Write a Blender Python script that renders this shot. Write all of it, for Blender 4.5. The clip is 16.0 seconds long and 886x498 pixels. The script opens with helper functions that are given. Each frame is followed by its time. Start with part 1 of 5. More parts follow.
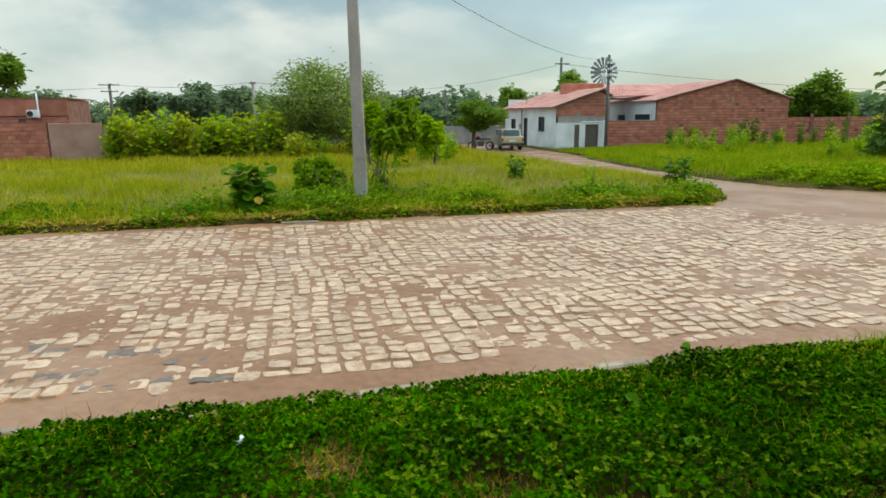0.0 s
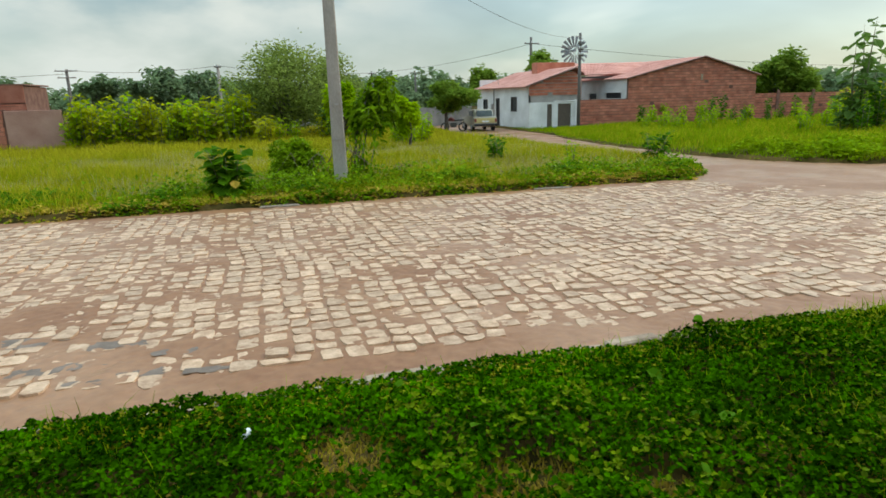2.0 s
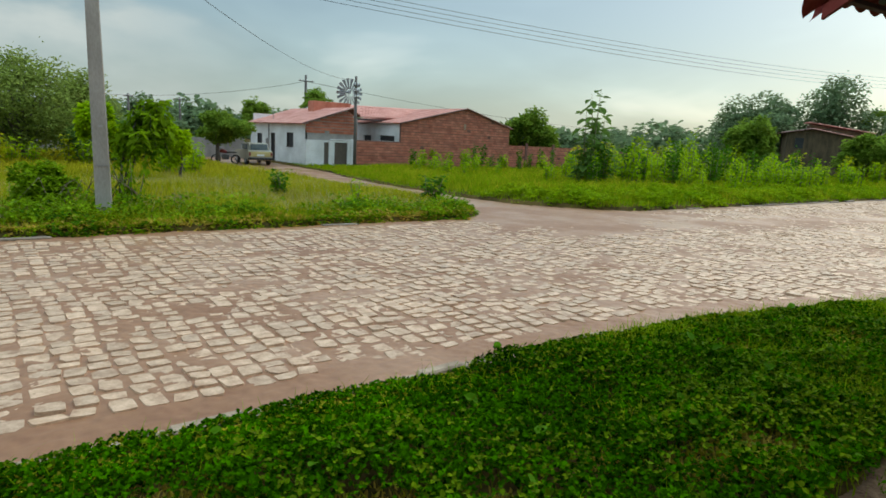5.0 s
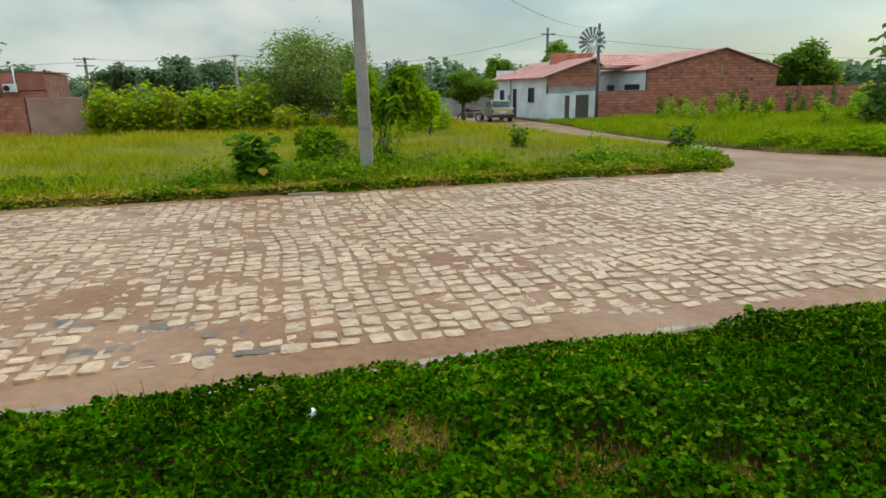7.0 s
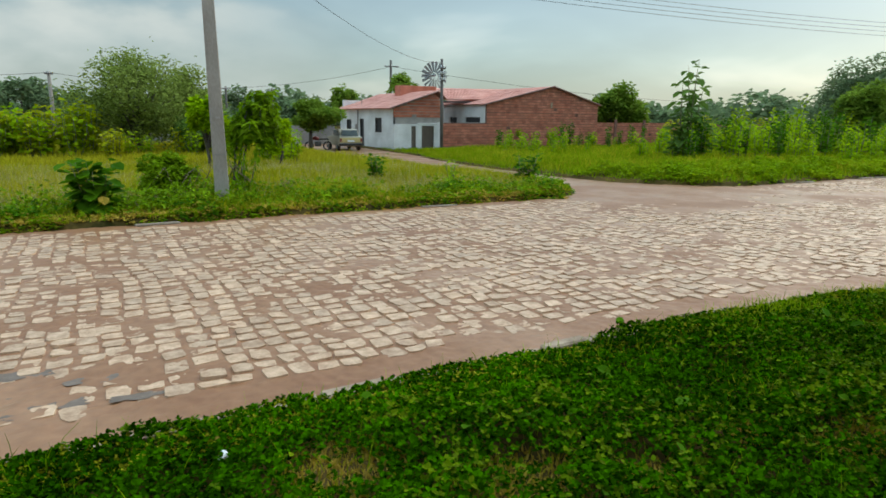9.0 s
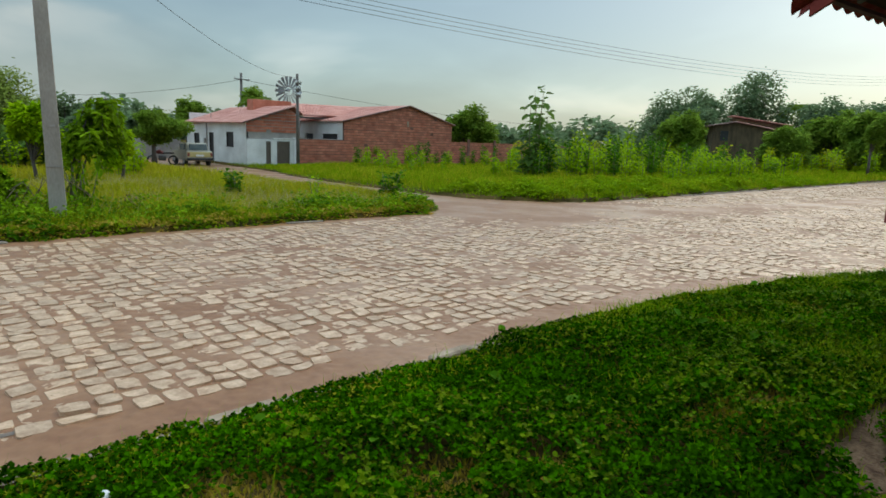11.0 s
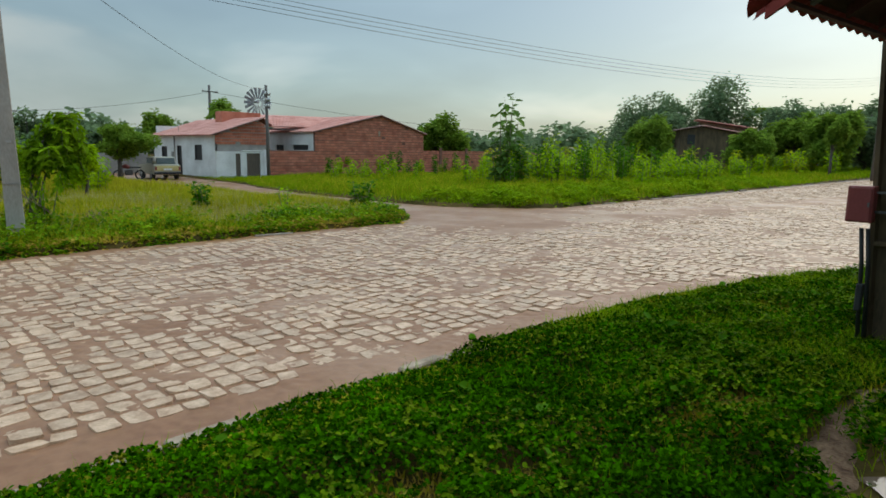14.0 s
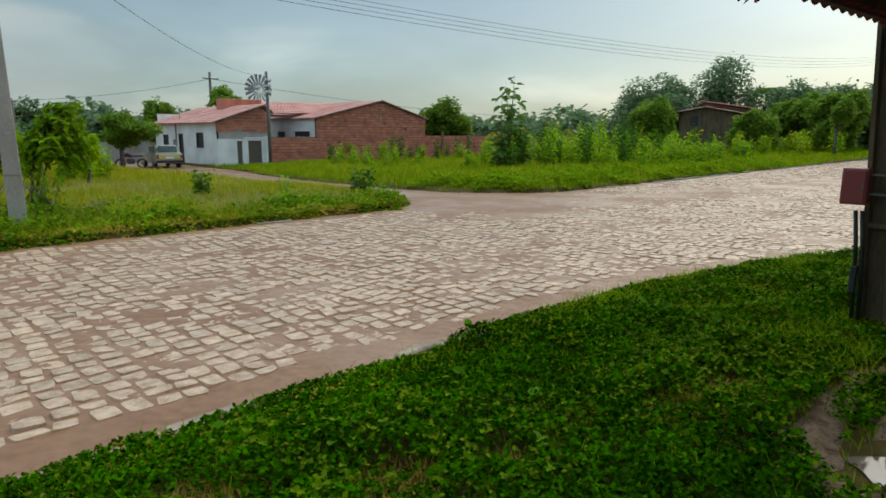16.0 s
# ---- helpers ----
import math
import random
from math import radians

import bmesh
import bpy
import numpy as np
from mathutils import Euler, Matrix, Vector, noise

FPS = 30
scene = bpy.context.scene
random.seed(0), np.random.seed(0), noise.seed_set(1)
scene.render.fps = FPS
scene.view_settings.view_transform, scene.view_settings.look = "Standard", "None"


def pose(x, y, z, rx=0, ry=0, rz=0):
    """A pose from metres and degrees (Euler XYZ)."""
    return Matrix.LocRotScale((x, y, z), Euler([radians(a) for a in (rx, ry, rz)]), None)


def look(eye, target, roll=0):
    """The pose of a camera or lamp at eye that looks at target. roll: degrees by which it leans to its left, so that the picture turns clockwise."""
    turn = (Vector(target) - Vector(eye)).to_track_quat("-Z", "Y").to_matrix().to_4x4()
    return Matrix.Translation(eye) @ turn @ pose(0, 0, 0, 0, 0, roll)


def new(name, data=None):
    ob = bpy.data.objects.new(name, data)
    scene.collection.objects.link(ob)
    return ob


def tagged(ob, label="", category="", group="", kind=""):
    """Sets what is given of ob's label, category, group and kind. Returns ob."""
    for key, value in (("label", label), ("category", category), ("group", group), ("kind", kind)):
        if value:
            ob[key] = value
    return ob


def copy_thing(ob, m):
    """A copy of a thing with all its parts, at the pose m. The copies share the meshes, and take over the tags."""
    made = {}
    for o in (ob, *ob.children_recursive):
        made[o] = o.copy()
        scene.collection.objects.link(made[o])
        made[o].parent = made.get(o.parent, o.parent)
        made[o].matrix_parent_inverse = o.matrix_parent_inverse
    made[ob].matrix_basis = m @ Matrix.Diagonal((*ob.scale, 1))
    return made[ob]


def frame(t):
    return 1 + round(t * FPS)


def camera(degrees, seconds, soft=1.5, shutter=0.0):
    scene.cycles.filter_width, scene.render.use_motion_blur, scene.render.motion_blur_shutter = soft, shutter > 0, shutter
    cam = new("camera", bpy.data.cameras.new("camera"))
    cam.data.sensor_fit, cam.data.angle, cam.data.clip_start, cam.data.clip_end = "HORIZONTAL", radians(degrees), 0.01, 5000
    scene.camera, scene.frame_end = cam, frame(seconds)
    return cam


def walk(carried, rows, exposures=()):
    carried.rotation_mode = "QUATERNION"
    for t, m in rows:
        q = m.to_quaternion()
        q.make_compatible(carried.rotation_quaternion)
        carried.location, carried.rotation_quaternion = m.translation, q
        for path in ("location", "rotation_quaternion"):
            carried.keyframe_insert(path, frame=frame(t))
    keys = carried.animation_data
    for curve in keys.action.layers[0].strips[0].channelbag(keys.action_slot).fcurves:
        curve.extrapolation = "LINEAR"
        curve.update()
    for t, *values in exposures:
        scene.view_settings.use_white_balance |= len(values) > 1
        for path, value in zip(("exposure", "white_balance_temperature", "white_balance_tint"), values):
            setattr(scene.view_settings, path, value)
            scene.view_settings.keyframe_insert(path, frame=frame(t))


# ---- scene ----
cam = camera(71.0, 16.0, soft=1.65)
PATH = [
    (0, (0.283, -4.162, 2.01), (0.729, -2.259, 1.588), -0.4),
    (0.5, (0.171, -4.149, 1.984), (0.587, -2.244, 1.537), 0.4),
    (1, (0.127, -4.18, 1.959), (0.492, -2.292, 1.411), 0.4),
    (1.5, (0.112, -4.064, 1.932), (0.509, -2.187, 1.368), -0.9),
    (2, (0.096, -3.898, 1.916), (0.625, -2.029, 1.441), -1.3),
    (2.5, (0.028, -3.813, 1.9), (0.799, -2.02, 1.463), 0.1),
    (3, (-0.132, -3.799, 1.914), (0.782, -2.072, 1.489), -0.2),
    (3.5, (-0.21, -3.8, 1.894), (0.802, -2.119, 1.507), 1.7),
    (5.8, (-0.219, -3.795, 1.912), (0.99, -2.242, 1.558), 2.4),
    (6, (-0.222, -3.778, 1.931), (0.904, -2.159, 1.601), 1.3),
    (6.5, (-0.216, -3.809, 1.921), (0.475, -1.972, 1.536), -1.9),
    (7, (-0.193, -3.828, 1.877), (0.3, -1.955, 1.376), -0.9),
    (7.5, (-0.329, -3.79, 1.876), (0.311, -1.951, 1.421), 0.4),
    (8, (-0.461, -3.8, 1.907), (0.319, -2.008, 1.483), 2.5),
    (8.2, (-0.499, -3.786, 1.9), (0.351, -2.028, 1.472), 2.4),
    (10.3, (-0.649, -3.665, 1.811), (0.4, -1.996, 1.473), -0.6),
    (10.5, (-0.693, -3.647, 1.8), (0.43, -2.023, 1.485), -0.1),
    (11, (-0.763, -3.6, 1.829), (0.57, -2.15, 1.482), 2.1),
    (11.5, (-0.798, -3.63, 1.83), (0.658, -2.301, 1.493), 2.5),
    (12, (-0.778, -3.585, 1.818), (0.662, -2.229, 1.518), 1.5),
    (12.5, (-0.814, -3.616, 1.844), (0.691, -2.323, 1.587), 1.8),
    (13, (-0.814, -3.657, 1.867), (0.636, -2.304, 1.604), 0.8),
    (13.5, (-0.754, -3.663, 1.873), (0.687, -2.299, 1.622), 0.6),
    (14, (-0.667, -3.595, 1.823), (0.726, -2.196, 1.505), 1.0),
    (14.5, (-0.626, -3.549, 1.796), (0.707, -2.111, 1.403), 1.3),
    (15, (-0.634, -3.559, 1.779), (0.691, -2.112, 1.391), 0.9),
    (15.5, (-0.634, -3.602, 1.812), (0.725, -2.187, 1.425), -0.2),
    (16, (-0.639, -3.674, 1.847), (0.74, -2.272, 1.481), 0.3),
]
# the phone darkens its picture as the bright sky on the right comes in
EXPOSURES = ((0.0, 0.02, 7900, 13), (2.0, -0.03, 7900, 13), (3.5, -0.17, 7700, 13), (6.0, -0.3, 7600, 13), (7.0, -0.14, 7900, 13), (8.2, -0.17, 7700, 13), (10.5, -0.36, 7500, 13), (12.5, -0.48, 7400, 14), (14.0, -0.48, 7400, 14), (16.0, -0.45, 7450, 14))
walk(cam, [(t, look(eye, target, roll)) for t, eye, target, roll in PATH], EXPOSURES)

# ---------------------------------------------------------------- sky and light
SUN_AZ, SUN_EL = 86.0, 33.0          # degrees from +y towards +x, and above the horizon


def build_world():
    w = bpy.data.worlds.new("rain_sky")
    scene.world = w
    w.use_nodes = True
    nt = w.node_tree
    nt.nodes.clear()
    N, L = nt.nodes.new, nt.links.new
    out, bg = N("ShaderNodeOutputWorld"), N("ShaderNodeBackground")
    sky = N("ShaderNodeTexSky")
    sky.sky_type, sky.sun_disc = "NISHITA", False
    sky.sun_elevation, sky.sun_rotation = radians(SUN_EL), radians(SUN_AZ)
    sky.air_density, sky.dust_density, sky.ozone_density = 1.2, 2.0, 3.0
    dim = N("ShaderNodeMix")
    dim.data_type, dim.blend_type = "RGBA", "MULTIPLY"
    dim.inputs[0].default_value = 1.0
    dim.inputs[7].default_value = (0.074, 0.090, 0.103, 1)
    L(sky.outputs[0], dim.inputs[6])
    tc, sep = N("ShaderNodeTexCoord"), N("ShaderNodeSeparateXYZ")
    L(tc.outputs["Generated"], sep.inputs[0])
    # cloud deck: the direction laid onto a level sheet
    lift = N("ShaderNodeMath")
    lift.operation = "ADD"
    lift.inputs[1].default_value = 0.24
    L(sep.outputs[2], lift.inputs[0])
    div = []
    for k in (0, 1):
        d = N("ShaderNodeMath")
        d.operation = "DIVIDE"
        L(sep.outputs[k], d.inputs[0])
        L(lift.outputs[0], d.inputs[1])
        div.append(d)
    flat = N("ShaderNodeCombineXYZ")
    L(div[0].outputs[0], flat.inputs[0])
    L(div[1].outputs[0], flat.inputs[1])
    n1 = N("ShaderNodeTexNoise")
    n1.inputs["Scale"].default_value, n1.inputs["Detail"].default_value = 0.8, 4
    n1.inputs["Roughness"].default_value, n1.inputs["Distortion"].default_value = 0.5, 0.35
    shift = N("ShaderNodeVectorMath")
    shift.inputs[1].default_value = (3.1, 1.7, 0.0)
    L(flat.outputs[0], shift.inputs[0])
    L(shift.outputs[0], n1.inputs["Vector"])
    ramp = N("ShaderNodeValToRGB")
    e = ramp.color_ramp.elements
    e[0].position, e[0].color = 0.40, (0.175, 0.27, 0.305, 1)
    e[1].position, e[1].color = 0.68, (0.43, 0.545, 0.575, 1)
    mid = e.new(0.54)
    mid.color = (0.235, 0.355, 0.395, 1)
    L(n1.outputs[0], ramp.inputs[0])
    mix = N("ShaderNodeMix")
    mix.data_type, mix.blend_type = "RGBA", "ADD"
    mix.inputs[0].default_value = 0.82
    L(ramp.outputs[0], mix.inputs[6])
    L(dim.outputs[2], mix.inputs[7])
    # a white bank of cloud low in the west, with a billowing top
    billow = N("ShaderNodeTexNoise")
    billow.inputs["Scale"].default_value, billow.inputs["Detail"].default_value = 5.0, 5
    stretch = N("ShaderNodeMapping")
    stretch.inputs["Scale"].default_value = (1, 1, 2.2)
    L(tc.outputs["Generated"], stretch.inputs[0])
    L(stretch.outputs[0], billow.inputs["Vector"])
    edge = N("ShaderNodeMath")
    edge.operation = "MULTIPLY_ADD"
    edge.inputs[1].default_value = 0.22
    L(billow.outputs[0], edge.inputs[0])
    L(sep.outputs[2], edge.inputs[2])
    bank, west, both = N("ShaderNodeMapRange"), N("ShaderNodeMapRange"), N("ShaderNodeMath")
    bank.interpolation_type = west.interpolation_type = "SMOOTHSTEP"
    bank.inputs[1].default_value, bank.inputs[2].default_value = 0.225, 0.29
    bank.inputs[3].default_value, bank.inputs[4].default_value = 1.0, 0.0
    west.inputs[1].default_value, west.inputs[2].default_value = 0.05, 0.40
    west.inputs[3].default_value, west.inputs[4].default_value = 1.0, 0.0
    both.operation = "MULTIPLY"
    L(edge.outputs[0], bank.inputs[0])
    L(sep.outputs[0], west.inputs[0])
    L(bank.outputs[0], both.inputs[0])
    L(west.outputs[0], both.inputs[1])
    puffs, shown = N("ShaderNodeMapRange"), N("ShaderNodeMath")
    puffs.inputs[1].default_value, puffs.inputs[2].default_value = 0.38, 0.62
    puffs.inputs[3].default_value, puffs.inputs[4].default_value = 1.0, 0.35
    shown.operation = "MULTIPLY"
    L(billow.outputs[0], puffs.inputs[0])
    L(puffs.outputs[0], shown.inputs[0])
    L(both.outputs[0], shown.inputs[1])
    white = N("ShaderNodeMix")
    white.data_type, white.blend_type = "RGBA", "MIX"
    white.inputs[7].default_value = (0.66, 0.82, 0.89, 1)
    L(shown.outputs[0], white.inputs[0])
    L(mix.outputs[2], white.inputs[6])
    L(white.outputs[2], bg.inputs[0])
    # an overcast sky is brightest overhead
    deck = N("ShaderNodeMapRange")
    deck.inputs[1].default_value, deck.inputs[2].default_value = 0.28, 0.95
    deck.inputs[3].default_value, deck.inputs[4].default_value = 1.0, 3.9
    L(sep.outputs[2], deck.inputs[0])
    L(deck.outputs[0], bg.inputs[1])
    L(bg.outputs[0], out.inputs[0])


build_world()
sun_data = bpy.data.lights.new("sun", "SUN")
sun_data.energy, sun_data.angle, sun_data.color = 0.7, radians(60), (1.0, 0.90, 0.76)
sun = new("sun", sun_data)
az, el = radians(SUN_AZ), radians(SUN_EL)
sun.matrix_world = look((40 * math.sin(az) * math.cos(el), 40 * math.cos(az) * math.cos(el), 40 * math.sin(el)), (0, 0, 0))

# ---------------------------------------------------------------- materials


def material(name, c1, c2, rough=0.8, scale=8.0, fine=60.0, bump=0.3, depth=0.01, metal=0.0, spec=0.5,
             island=0.0, per_object=0.0, through_light=0.0, wet=0.0, stretch=(1, 1, 1)):
    """Two colours mixed by coarse and fine noise, with relief; island, per_object: how far each piece differs in brightness."""
    m = bpy.data.materials.new(name)
    m.use_nodes = True
    nt = m.node_tree
    nt.nodes.clear()
    N, L = nt.nodes.new, nt.links.new
    out, b = N("ShaderNodeOutputMaterial"), N("ShaderNodeBsdfPrincipled")
    tc, mp = N("ShaderNodeTexCoord"), N("ShaderNodeMapping")
    mp.inputs["Scale"].default_value = stretch
    geo = N("ShaderNodeNewGeometry")
    L(geo.outputs["Position"], mp.inputs[0])
    n1, n2 = N("ShaderNodeTexNoise"), N("ShaderNodeTexNoise")
    for n, s, d in ((n1, scale, 4), (n2, fine, 3)):
        n.inputs["Scale"].default_value, n.inputs["Detail"].default_value = s, d
        L(mp.outputs[0], n.inputs["Vector"])
    mul = N("ShaderNodeMath")
    mul.operation = "MULTIPLY_ADD"
    mul.inputs[1].default_value = 0.5
    L(n2.outputs[0], mul.inputs[0])
    L(n1.outputs[0], mul.inputs[2])
    ramp = N("ShaderNodeValToRGB")
    ramp.color_ramp.elements[0].position, ramp.color_ramp.elements[1].position = 0.52, 0.98
    ramp.color_ramp.elements[0].color, ramp.color_ramp.elements[1].color = (*c1, 1), (*c2, 1)
    L(mul.outputs[0], ramp.inputs[0])
    col = ramp.outputs[0]
    for amount, source in ((island, geo.outputs["Random Per Island"]), (per_object, N("ShaderNodeObjectInfo").outputs["Random"])):
        if amount:
            mr = N("ShaderNodeMapRange")
            mr.inputs[3].default_value, mr.inputs[4].default_value = 1 - amount, 1 + amount
            L(source, mr.inputs[0])
            hv = N("ShaderNodeHueSaturation")
            L(mr.outputs[0], hv.inputs["Value"])
            L(col, hv.inputs["Color"])
            col = hv.outputs[0]
    L(col, b.inputs["Base Color"])
    b.inputs["Metallic"].default_value = metal
    b.inputs["Specular IOR Level"].default_value = spec
    if wet:
        mr = N("ShaderNodeMapRange")
        mr.inputs[1].default_value, mr.inputs[2].default_value = 0.4, 0.65
        mr.inputs[3].default_value, mr.inputs[4].default_value = rough, max(0.05, rough - wet)
        L(n1.outputs[0], mr.inputs[0])
        L(mr.outputs[0], b.inputs["Roughness"])
    else:
        b.inputs["Roughness"].default_value = rough
    if bump:
        bp = N("ShaderNodeBump")
        bp.inputs["Strength"].default_value, bp.inputs["Distance"].default_value = bump, depth
        L(mul.outputs[0], bp.inputs["Height"])
        L(bp.outputs[0], b.inputs["Normal"])
    surface = b.outputs[0]
    if through_light:
        tr, mx = N("ShaderNodeBsdfTranslucent"), N("ShaderNodeMixShader")
        L(col, tr.inputs[0])
        mx.inputs[0].default_value = through_light
        L(surface, mx.inputs[1])
        L(tr.outputs[0], mx.inputs[2])
        surface = mx.outputs[0]
    L(surface, out.inputs[0])
    return m


def leafy(name, c1, c2, rough=0.45, island=0.35, scale=0.8, thin=0.4, spec=0.03):
    return material(name, c1, c2, rough=rough, scale=scale, fine=9.0, bump=0, island=island, through_light=thin, spec=spec)


